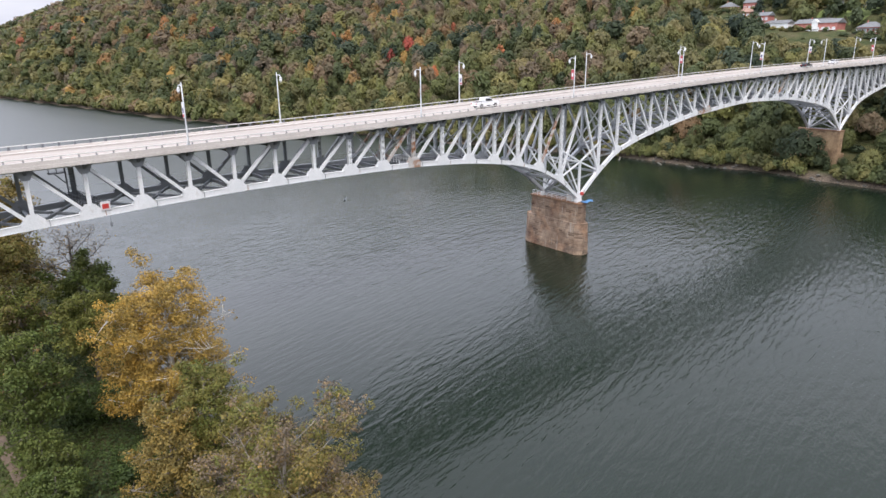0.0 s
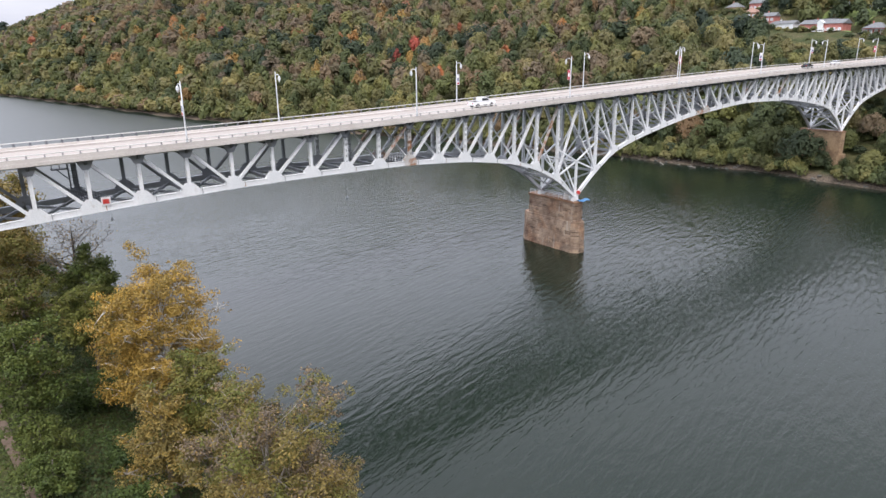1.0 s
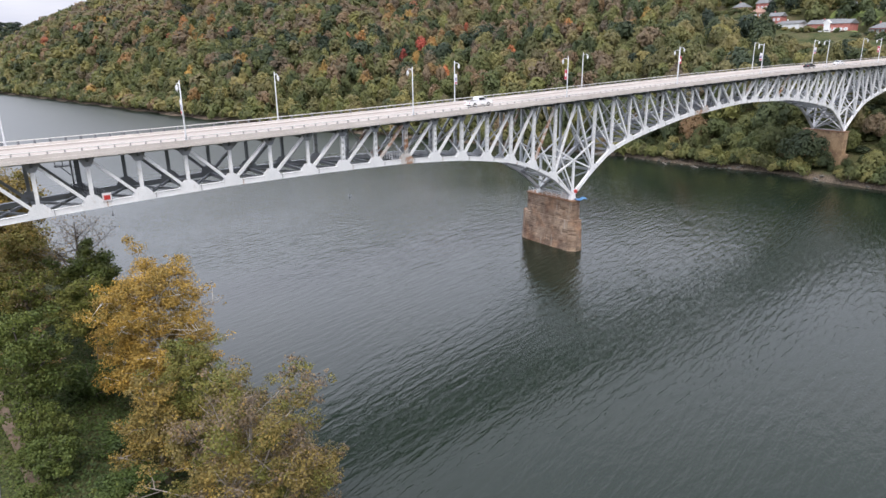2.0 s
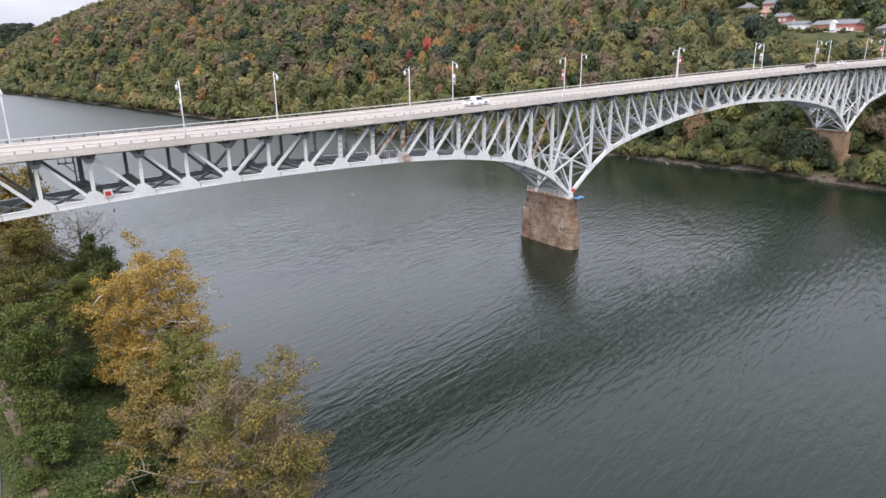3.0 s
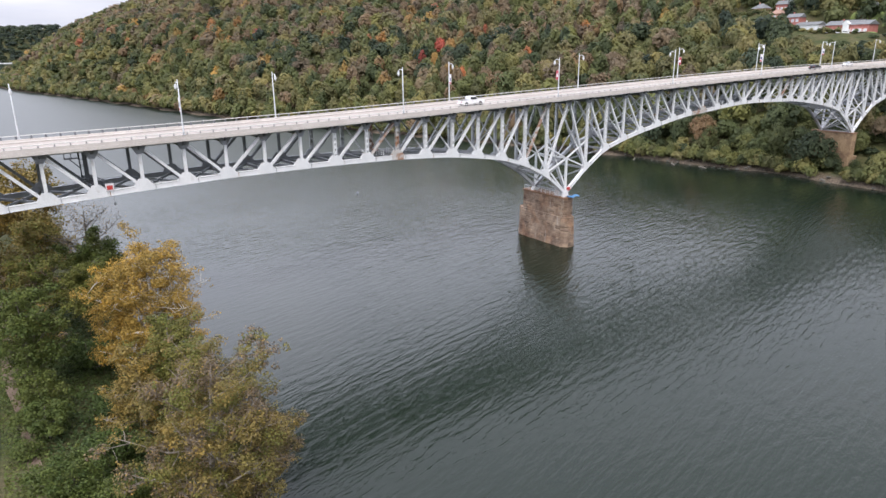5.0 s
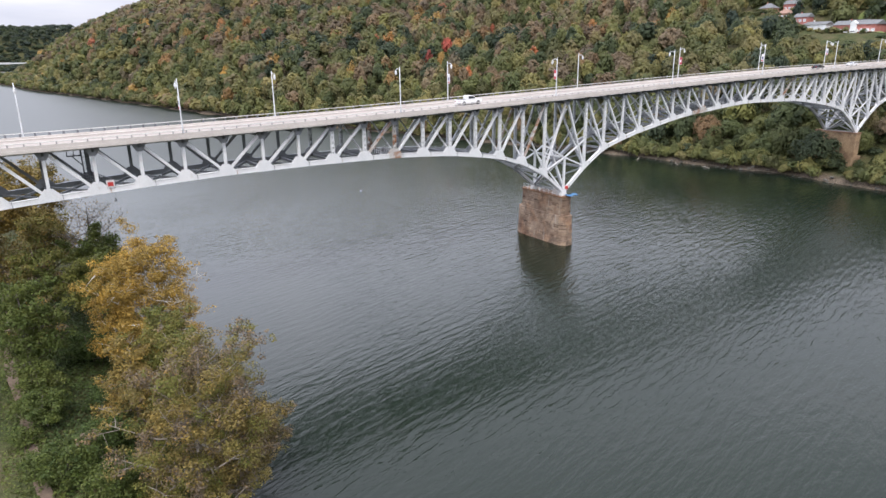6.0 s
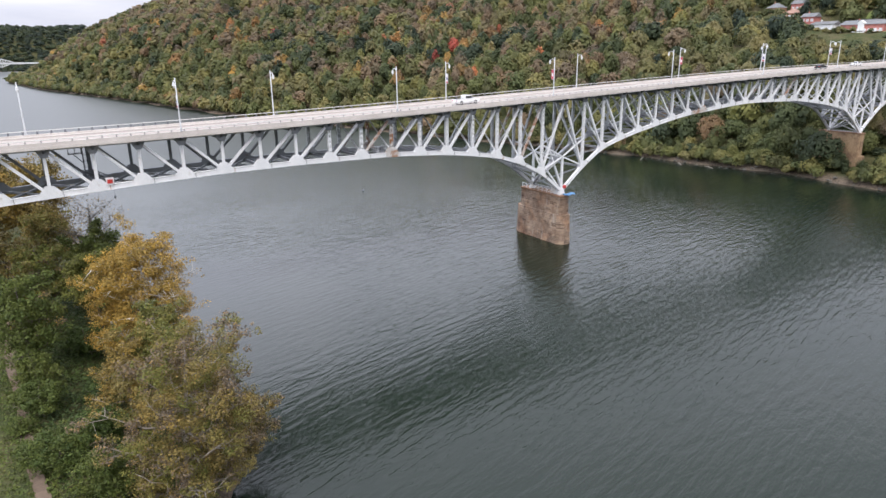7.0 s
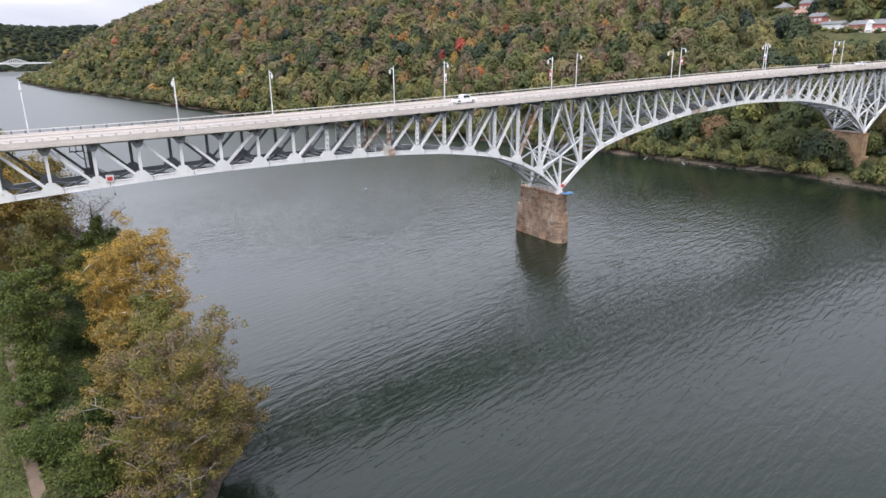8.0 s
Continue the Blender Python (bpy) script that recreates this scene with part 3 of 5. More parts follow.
def leaf_quads(P, N, size, rng, flat=0.35):
    """Kite-shaped leaves at the points P, turned mostly along the normals N."""
    n = len(P)
    d = N + rng.normal(0, flat, (n, 3))
    d /= np.linalg.norm(d, axis=1, keepdims=True) + 1e-9
    a = np.cross(d, rng.normal(0, 1, (n, 3)))
    a /= np.linalg.norm(a, axis=1, keepdims=True) + 1e-9
    b = np.cross(d, a)
    s = (size * rng.uniform(0.6, 1.3, n))[:, None]
    return np.stack([P - a * s * 0.6, P + b * s * 0.42 - d * s * 0.1, P + a * s * 0.6, P - b * s * 0.42 - d * s * 0.1], 1)


wood_rng = np.random.RandomState(11)
LOW = bmesh.new()
bmesh.ops.create_icosphere(LOW, subdivisions=1, radius=1.0)
LOW_V = np.array([list(v.co) for v in LOW.verts])
LOW_F = np.array([[v.index for v in f.verts] for f in LOW.faces])
LOW.free()


def crown_template(rng, level):
    """A far tree's crown: a dome of a few broad lobes, skinned with small leaf sprays. Unit radius and height."""
    lobes = (13, 10, 7, 20)[level]
    count, size = ((365, 0.157), (190, 0.207), (96, 0.285), (1200, 0.088))[level]
    c = rng.normal(0, 1, (lobes, 3))
    c /= np.linalg.norm(c, axis=1, keepdims=True)
    c[:, 2] = np.abs(c[:, 2]) * 1.1 - 0.42
    c *= rng.uniform(0.28, 0.68, (lobes, 1))
    c[0] = (0, 0, 0.34)
    r = rng.uniform(0.24, 0.5, lobes) if level < 3 else rng.uniform(0.2, 0.42, lobes)
    # sprays lie on the outer skin of the lobes only
    many = count * 4
    w = rng.choice(lobes, many, p=r ** 2 / np.sum(r ** 2))
    d = rng.normal(0, 1, (many, 3))
    d /= np.linalg.norm(d, axis=1, keepdims=True)
    d[:, 2] = np.where(d[:, 2] < -0.6, -d[:, 2], d[:, 2])
    P = c[w] + d * (r[w] * rng.uniform(0.8, 1.14, many))[:, None]
    deep = np.max(1 - np.linalg.norm(P[:, None] - c[None], axis=2) / r[None], axis=1)
    keep = np.argsort(np.maximum(deep - 0.16, 0) + rng.uniform(0, 0.04, many), kind="stable")[:count]
    P, d, w = P[keep], d[keep], w[keep]
    N = d * 0.6 + P / (np.linalg.norm(P, axis=1, keepdims=True) + 1e-6) * 0.5 + np.array([0, 0, 0.25])
    Q = leaf_quads(P, N, size, rng, 0.3)
    # broad inner sprays close the crown
    inner = (70, 44, 22, 130)[level]
    wi = rng.choice(lobes, inner)
    di = rng.normal(0, 1, (inner, 3))
    di /= np.linalg.norm(di, axis=1, keepdims=True)
    Qi = leaf_quads(c[wi] + di * (r[wi] * rng.uniform(0.5, 0.8, inner))[:, None], di, max(size * 2.2, 0.24), rng, 0.4)
    Q, w = np.concatenate([Qi, Q]), np.concatenate([wi, w])
    fit_z, up = np.array([1, 1, 0.62]), np.array([0, 0, 0.42])
    # lobes differ a little in hue and paleness
    hue, pale = rng.normal(0, 0.014, lobes), rng.normal(0, 0.05, lobes)
    return Q * fit_z + up, np.repeat(hue[w], 4), np.repeat(pale[w], 4)


TEMPLATES = {level: [crown_template(wood_rng, level) for v in range(14)] for level in (0, 1, 2, 3)}


def plant_wood(name, label, spots):
    """One mesh of many crowns; spots: rows of x, y, z, radius, height, tint, level and paleness."""
    Qs, Ts, Ks = [], [], []
    for x, y, z, rad, hgt, tint, level, *pale_by in spots:
        Q, hue, pale = TEMPLATES[level][wood_rng.randint(14)]
        a = wood_rng.uniform(0, 6.28)
        R = np.array([[math.cos(a), -math.sin(a), 0], [math.sin(a), math.cos(a), 0], [0, 0, 1]])
        wx = wood_rng.uniform(0.82, 1.18)
        Qs.append((Q.reshape(-1, 3) * np.array([wx, 1 / wx, 1]) @ R.T * np.array([rad, rad, hgt]) + np.array([x, y, z])).reshape(-1, 4, 3))
        Ts.append(np.clip(tint + (hue if tint < 0.7 else hue * 0.4), 0, 1))
        tone = wood_rng.normal(0.56, 0.19) + (pale_by[0] if pale_by else 0)
        Ks.append(np.clip(tone + pale, 0, 1))
    me = quads_mesh(name, np.concatenate(Qs), np.concatenate(Ts)[::4])
    at = me.attributes.new("tone", "FLOAT", "POINT")
    at.data.foreach_set("value", np.concatenate(Ks).astype(np.float32))
    me.materials.append(HILL_LEAVES)
    return tagged(new(name, me), label, "trees", kind="stuff")


def wood_tint(x, y):
    u = wood_rng.uniform()
    base = 0.42 + 0.12 * float(waves(x, y, 90, 21)) + 0.07 * float(waves(x, y, 260, 23)) + wood_rng.normal(0, 0.2)
    if u > 0.994:
        return wood_rng.uniform(0.9, 0.97)
    if u > 0.945:
        return wood_rng.uniform(0.72, 0.86)
    return float(np.clip(base, 0.02, 0.72))


# single trees that stand out: x, y, crown radius, hue
DARK_TREES = [(245, 412, 10.6, 0.03), (263, 599, 10.4, 0.0), (304, 344, 10.1, 0.03), (297, 357, 8.2, 0.06), (308, 424, 9.3, 0.13), (240, 348, 7.5, 0.1), (273, 353, 8.7, 0.03), (187, 520, 8.8, 0.05), (216, 705, 10.4, 0.05), (239, 455, 5.5, 0.06), (324, 248, 10.8, 0.12), (288, 527, 10.6, 0.08)]
BRIGHT_TREES = [(279, 386, 5.1, 1.0), (257, 376, 2.8, 1.0), (248, 499, 3.9, 1.0), (264, 463, 3.8, 0.96), (258, 362, 3.9, 0.89), (249, 318, 3.2, 0.95), (319, 385, 2.2, 0.97), (388, 380, 6.2, 0.8), (336, 301, 3.6, 0.93), (164, 813, 6.6, 0.89), (142, 879, 6.3, 0.97), (117, 947, 6.7, 0.97), (182, 650, 4.2, 0.98), (215, 581, 3.8, 1.0), (143, 778, 4.2, 0.94), (138, 733, 4.6, 0.84), (154, 503, 7.5, 0.8)]
PALE_TREES = [(297, 488, 11.0, 0.52), (335, 396, 9.1, 0.5), (367, 396, 5.2, 0.44), (359, 243, 4.2, 0.5), (301, 187, 8.7, 0.42), (286, 207, 3.7, 0.44), (326, 211, 6.8, 0.42), (276, 245, 4.6, 0.42), (194, 412, 6.5, 0.42), (204, 377, 5.3, 0.46), (213, 332, 4.9, 0.46), (171, 437, 6.7, 0.3), (137, 684, 9.9, 0.44), (161, 595, 8.7, 0.44), (322, 227, 7.6, 0.64), (284, 226, 6.4, 0.64)]
# trees of the far bank below and beside the bridge, with their tops
BANK_TREES = [(241, 153, 5.1, 0.46, 11), (254, 143, 7.7, 0.2, 19), (239, 136, 4.9, 0.4, 8), (252, 123, 6.6, 0.17, 16), (273, 122, 6.8, 0.25, 26), (246.5, 102.0, 8.4, 0.1, 19.0), (268, 88, 6.6, 0.64, 24), (247, 79, 5.5, 0.4, 13), (241.5, 77, 2.4, 0.42, 4.5), (242, 127, 3.9, 0.36, 7.5), (237, 158, 3.5, 0.44, 6.5), (245, 110, 3.3, 0.15, 6.5), (247.5, 95.2, 3.8, 0.14, 10.5), (259, 159, 4.6, 0.3, 19), (262, 134, 6.0, 0.33, 20), (256, 112, 5.5, 0.2, 18), (243, 119, 3.4, 0.28, 7), (250.2, 88.8, 2.4, 0.2, 8.5), (247.6, 90.2, 2.2, 0.3, 6.0)]
SINGLES = [(row[0], row[1], row[2]) for row in DARK_TREES + BRIGHT_TREES + PALE_TREES + BANK_TREES]


def room(x, y, z):
    """How tall a tree may grow here: less under the bridge and round the houses, none on the lots."""
    top = 16.0
    if 88 < y < 109 and x < 330:
        k = round((x - X0) / PANEL_MAIN)
        top = edge_z(x) - depth(max(0, min(k, KMAX))) - 2.0 - z
        if abs(x - 253.4) < 5 or x > 285:
            top = 0
    if 226 < x < 252 and 84 < y < 101:
        top = min(top, 3.0 if y < 95 else 7.0)
    if 366 < x < 397 and (146 < y < 190 or 128 < y < 143):
        return 0
    for i, (lx, ly, lz, lr) in enumerate(LOTS):
        if math.hypot(x - lx, y - ly) < lr - (2.5 if i else 0):
            return 0
        if i in (3, 4, 5) and x < lx and abs(y / x - ly / lx) < (lr - 4.5) / lx:
            top = min(top, max(2.0, 44.5 + (lz + 0.5 - 45) * x / lx - z))
        if i in (3, 4, 5) and lx - 34 < x < lx + 2 and abs(y - ly) < lr:
            top = min(top, 3.0)
        if i in (0, 1, 2, 6) and x < lx:
            # open ground before the front row, and a clear outlook over the slope below it
            if x > lx - (13 if i < 2 else 5) and abs(y - ly) < lr:
                return 0
            if abs(y / x - ly / lx) < (lr + (3 if i < 2 else -2)) / lx:
                top = min(top, max(1.0, 43.0 + (lz - 46.5) * x / lx - z))
    return top


spots = []
y = 20.0
while y < 1480:
    step = 8.6 if y < 450 else (11.0 if y < 800 else 13.5)
    x = float(line(FAR_BANK, y)) + 1
    xe = x + 222
    across = step if y < 480 else step * 0.68
    while x < xe:
        px, py = x + wood_rng.uniform(-0.45, 0.45) * across, y + wood_rng.uniform(-0.45, 0.45) * step
        x += across
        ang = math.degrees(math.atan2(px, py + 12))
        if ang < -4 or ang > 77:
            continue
        s = px - float(line(FAR_BANK, py))
        if s < 0.6:
            continue
        if any(math.hypot(px - lx, py - ly) < lr * 0.75 + 1.5 for lx, ly, lr in SINGLES):
            continue
        d = math.hypot(px, py)
        z = float(ground_height(px, py))
        rad = step * wood_rng.choice([wood_rng.uniform(0.45, 0.6), wood_rng.uniform(0.55, 0.75), wood_rng.uniform(0.7, 0.95)])
        hgt = (wood_rng.uniform(5, 11) + rad * 0.9) * (0.62 if s < 5 else 1.0)
        tint = wood_tint(px, py)
        if px > 285 and py < 235:
            tint = min(tint, 0.56) - 0.06
        bank = s < 45
        if bank and wood_rng.uniform() < 0.8:
            tint = wood_rng.uniform(0.2, 0.52) if py > 240 else wood_rng.uniform(0.1, 0.42)
        most = room(px, py, z)
        if most < 1.8:
            continue
        if most < 6:
            tint = wood_rng.uniform(0.2, 0.5)
        if hgt > most:
            hgt, rad = most, min(rad, most * 0.8)
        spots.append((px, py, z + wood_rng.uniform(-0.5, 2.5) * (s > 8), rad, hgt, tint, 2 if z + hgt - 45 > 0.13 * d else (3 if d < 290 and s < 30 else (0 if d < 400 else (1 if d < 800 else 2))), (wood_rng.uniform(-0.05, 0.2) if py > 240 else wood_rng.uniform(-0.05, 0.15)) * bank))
    y += step
# shrubs along the far waterline
y = 55.0
while y < 1380:
    x = float(line(FAR_BANK, y)) + wood_rng.uniform(0.0, 1.6)
    if not 88 < y < 99:
        w = 1.0 if y < 400 else 1.8
        spots.append((x, y, float(ground_height(x, y)) - 0.3, wood_rng.uniform(2.0, 4.0) * w, wood_rng.uniform(3.5, 8.0) * w, wood_rng.uniform(0.2, 0.52), 1 if y < 400 else 2, 0.1))
    y += 2.6 if y < 400 else 6.0
for x, y, rad, tint, top in BANK_TREES:
    z = float(ground_height(x, y))
    spots.append((x, y, z - 0.3, rad, top - z, tint, 3, -0.1 if tint < 0.15 else 0.1))
for table, pale in ((DARK_TREES, -0.1), (PALE_TREES, 0.08)):
    for x, y, rad, tint in table:
        spots.append((x, y, float(ground_height(x, y)) + 1.5, rad * 1.08, 9 + 0.8 * rad, tint, 0 if math.hypot(x, y) < 600 else 1, pale - (0.2 if tint > 0.6 else 0)))
# understorey that fills the far bank between the taller trees
for i in range(240):
    y = wood_rng.uniform(58, 235)
    x = float(line(FAR_BANK, y)) + wood_rng.uniform(3.5, 42)
    z = float(ground_height(x, y))
    most = min(room(x, y, z), 9.0)
    if most > 2 and not (247 < x < 258 and 86 < y < 94):
        rad = wood_rng.uniform(2.4, 4.4)
        spots.append((x, y, z - 0.4, rad, min(most, rad * wood_rng.uniform(1.3, 2.2)), wood_rng.uniform(0.12, 0.42), 0, wood_rng.uniform(-0.05, 0.14)))
# low scrub that closes the slopes round the houses and under the bridge
for i in range(420):
    if i < 330:
        x, y = wood_rng.uniform(366, 452), wood_rng.uniform(118, 236)
        if any(math.hypot(x - lx, y - ly) < lr - (1.5 if k else 0) for k, (lx, ly, lz, lr) in enumerate(LOTS)) or (398 < x < 428 and 143 < y < 171) or (372 < x < 386 and 140 < y < 178):
            continue
    else:
        x, y = wood_rng.uniform(244, 330), wood_rng.uniform(87, 112)
        if abs(x - 253.4) < 5:
            continue
    spots.append((x, y, float(ground_height(x, y)) - 0.6, wood_rng.uniform(2.2, 3.8), wood_rng.uniform(2.6, 4.2), wood_rng.uniform(0.08, 0.5), 2 if i < 330 else 1, -0.05))
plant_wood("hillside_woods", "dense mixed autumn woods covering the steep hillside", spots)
# woods of the distant hills
spots = []
y = 2455.0
while y < 3100:
    x = -170.0
    while x < 290:
        px, py = x + wood_rng.uniform(-9, 9), y + wood_rng.uniform(-9, 9)
        spots.append((px, py, float(ground_height(px, py)) - 1, wood_rng.uniform(12, 18), wood_rng.uniform(12, 20), float(np.clip(wood_tint(px, py) - 0.35, 0, 0.12)), 2, -0.15))
        x += 23
    y += 24
plant_wood("distant_woods", "far wooded hills closing the valley", spots)

spots = []
for x, y, rad, tint in BRIGHT_TREES:
    spots.append((x, y, float(ground_height(x, y)) + 2.0, rad * 1.1, 10.5 + 0.6 * rad, tint, 0, 0.04))
plant_wood("bright_autumn_trees", "scattered red, orange and yellow autumn trees on the hillside", spots)


# ---------------------------------------------------------------- near bank: trees, shrubs, path
BARK = surface("grey-brown bark", (0.10, 0.085, 0.07), (0.19, 0.165, 0.14), 1.2, 0.9, 0.0, 12.0, 0.5)
PALE_BARK = surface("pale sycamore bark", (0.42, 0.40, 0.36), (0.62, 0.60, 0.55), 1.6, 0.8, 0.0, 10.0, 0.3, dirt=(0.22, 0.19, 0.15), dirt_scale=1.1, dirt_at=(0.52, 0.62))

MID_BARK = surface("tan-grey bark", (0.17, 0.145, 0.12), (0.30, 0.27, 0.23), 1.4, 0.85, 0.0, 10.0, 0.4)


def tree(name, label, x, y, top, rad, tint, leaves, size=0.34, bark=None, low=0.3, limbs=13, spread=0.05, clump=0.95, lean=(0, 0), seed=0, wide=1.0, group="", brown=0.0, thin=(0, 0, 0)):
    """A tapered trunk, limbs that fork twice, and leaf clumps round every twig's end."""
    r = np.random.RandomState(1000 + seed)
    z0 = float(ground_height(x, y)) - 0.2
    H = top - z0
    t = thing(name, label, "tree" if H > 5 else "shrub", (x, y, z0), group)
    bark = bark or BARK
    c0 = Vector((lean[0], lean[1], 0))
    tr = [Vector((c0.x * f + 0.25 * math.sin(3 * f + seed), c0.y * f + 0.25 * math.cos(2 * f + seed), H * 0.86 * f)) for f in np.linspace(0, 1, 7)]
    rr = [max(0.04, 0.028 * H * (1 - 0.9 * f)) for f in np.linspace(0, 1, 7)]
    Solid().tube(tr, rr, 8).part("trunk", bark, t, smooth=True)
    tips = []
    for i in range(limbs):
        f = low + (0.95 - low) * (i + r.uniform(0, 0.8)) / limbs
        j = min(int(f * 6), 5)
        base = tr[j].lerp(tr[j + 1], f * 6 - j)
        a = i * 2.4 + r.uniform(-0.4, 0.4)
        reach = rad * (0.55 + 0.45 * math.sin(math.pi * min(1.0, (f - low) / (1.0 - low) * 0.8 + 0.25))) * r.uniform(0.75, 1.1)
        end = base + Vector((math.cos(a) * reach * wide, math.sin(a) * reach, H * r.uniform(-0.02, 0.28) * (1.1 - 0.3 * f)))
        end.z = min(end.z, H * 0.97)
        mid = base.lerp(end, 0.5) + Vector((r.normal(0, 0.25), r.normal(0, 0.25), -0.06 * reach + r.normal(0, 0.2)))
        s = Solid()
        w = 0.011 * H * (1.15 - f)
        s.tube([base, mid, end], [w, w * 0.65, w * 0.2], 6)
        tips.append((end, 1.0))
        tips.append((mid.lerp(end, 0.45), 0.9))
        for q in range(5):
            g = r.uniform(0.3, 0.95)
            p = base.lerp(mid, g * 2) if g < 0.5 else mid.lerp(end, g * 2 - 1)
            d = Vector(r.normal(0, 1, 3))
            d.z = abs(d.z) * 0.5
            e = p + d.normalized() * reach * r.uniform(0.22, 0.42)
            m2 = p.lerp(e, 0.5) + Vector(r.normal(0, 0.12, 3))
            s.tube([p, m2, e], [w * 0.38, w * 0.26, w * 0.1], 5)
            tips.append((e, 0.85))
            for q2 in range(2):
                e2 = m2 + Vector(r.normal(0, 1, 3)).normalized() * reach * r.uniform(0.14, 0.26)
                s.tube([m2, e2], [w * 0.2, w * 0.07], 4)
                tips.append((e2, 0.7))
        s.part("limb", bark, t, smooth=True)
    if leaves:
        C = np.array([list(p) for p, k in tips])
        K = np.array([k for p, k in tips])
        own = r.normal(0, spread, len(C))
        # lobes that round out the crown between the limbs
        m = limbs * 7
        e = r.normal(0, 1, (m, 3))
        e /= np.linalg.norm(e, axis=1, keepdims=True)
        e *= r.uniform(0.45, 0.95, (m, 1))
        E = e * np.array([rad * 0.86 * wide, rad * 0.86, H * (1 - low) * 0.47]) + np.array([lean[0] * 0.6, lean[1] * 0.6, H * (low + (1 - low) * 0.5)])
        C, K, own = np.concatenate([C, E]), np.concatenate([K, np.full(m, 1.15)]), np.concatenate([own, r.normal(0, spread, m)])
        K = K * r.uniform(0.35, 1.35, len(K))
        # one side of the crown may stand nearly bare
        side = (C[:, 0] * thin[0] + C[:, 1] * thin[1]) / rad
        full = K ** 2 * (1 - thin[2] * smooth(-0.1, 0.5, side) * (r.uniform(0, 1, len(K)) < 0.85))
        w = r.choice(len(C), leaves, p=full / full.sum())
        off = r.normal(0, 1, (leaves, 3))
        off /= np.linalg.norm(off, axis=1, keepdims=True)
        own = np.where(r.uniform(0, 1, len(C)) < brown, 0.95 - tint, own)
        P = C[w] + off * (clump * K[w] * r.uniform(0.4, 1.0, leaves))[:, None] * np.array([1, 1, 0.66])
        P[:, 2] = np.maximum(P[:, 2], 0.15)
        N = off * 0.75 + np.array([0, 0, 0.5])
        Q = leaf_quads(P, N, size, r, 0.4)
        me = quads_mesh("crown", Q, np.clip(tint + own[w] + r.normal(0, 0.02, leaves), 0, 1))
        part_mesh("crown", me, LEAVES, t)
    return t


NEARG = "trees on the near bank"
tree("sycamore_tree", "tall golden-orange sycamore with pale bare limbs over the water", 17.2, 71.3, 23.4, 8.0, 0.785, 62000, 0.2, PALE_BARK, 0.06, 30, 0.045, 1.2, (0.6, 0), 1, group=NEARG, thin=(0.8, -0.6, 0.6))
tree("riverside_tree", "dense dark olive-green tree on the riverbank", 16.6, 56.0, 19.0, 4.3, 0.46, 24000, 0.19, None, 0.15, 17, 0.05, 0.85, (0, 0), 2, group=NEARG)
tree("riverside_tree", "golden-olive tree between the larger trees", 12.8, 55.0, 16.0, 3.9, 0.67, 14000, 0.19, MID_BARK, 0.1, 15, 0.05, 0.85, (0, 0), 3, group=NEARG)
tree("riverside_tree", "olive-brown tree thinning in autumn beside the river", 18.2, 48.0, 18.6, 4.4, 0.56, 16000, 0.18, MID_BARK, 0.12, 16, 0.06, 0.9, (0.6, -0.2), 17, group=NEARG, brown=0.2)
tree("sycamore_tree", "large brown-olive sycamore with pale limbs overhanging the water", 15.2, 38.2, 22.0, 7.8, 0.56, 58000, 0.17, MID_BARK, 0.06, 30, 0.07, 0.95, (1.0, -0.2), 4, group=NEARG, brown=0.3)
tree("riverside_tree", "orange-olive tree leaning from the shore over the water", 19.2, 44.0, 10.4, 4.4, 0.61, 13000, 0.18, MID_BARK, 0.1, 15, 0.05, 0.85, (4.2, -1.4), 5, group=NEARG, brown=0.2)
tree("leafy_tree", "round bright green leafy tree beside the dirt path", 3.2, 71.8, 19.8, 5.4, 0.29, 19000, 0.23, None, 0.22, 15, 0.03, 1.0, (0, 0), 6, group=NEARG)
tree("leafy_tree", "yellow-green tree on the wooded bank", 12.6, 88.5, 17.4, 4.6, 0.43, 13000, 0.25, None, 0.2, 13, 0.03, 1.0, (0, 0), 7, group=NEARG)
tree("leafy_tree", "dark brownish-green tree on the wooded bank", 6.0, 95.0, 18.6, 5.2, 0.44, 10000, 0.28, None, 0.22, 13, 0.08, 1.05, (0, 0), 8, group=NEARG, brown=0.1)
tree("leafy_tree", "dark green tree below the bridge", 14.5, 100.8, 18.3, 5.4, 0.33, 16000, 0.36, None, 0.2, 12, 0.04, 1.3, (0, 0), 9, group=NEARG)
tree("bare_tree", "nearly bare grey tree with fine twigs", 15.0, 110.0, 22.3, 6.5, 0.95, 2200, 0.2, None, 0.35, 26, 0.03, 1.3, (0, 0), 10, group=NEARG)
tree("leafy_tree", "yellow-green autumn tree beyond the bridge", 7.8, 129.0, 28.5, 6.8, 0.66, 17000, 0.36, None, 0.12, 16, 0.07, 1.7, (0, 0), 11, group=NEARG)
tree("leafy_tree", "golden yellow autumn tree beyond the bridge", -1.0, 134.0, 28.5, 7.0, 0.72, 12000, 0.42, None, 0.2, 14, 0.07, 1.5, (0, 0), 12, group=NEARG)
tree("leafy_tree", "tall yellow-olive tree on the bank beyond the bridge", -1.5, 162.0, 29.5, 7.5, 0.52, 8000, 0.46, None, 0.2, 14, 0.06, 1.6, (0, 0), 13, group=NEARG)
tree("leafy_tree", "green and olive tree on the bank beyond the bridge", -6.0, 190.0, 25.0, 8.0, 0.52, 8000, 0.46, None, 0.2, 14, 0.06, 1.6, (0, 0), 14, group=NEARG)
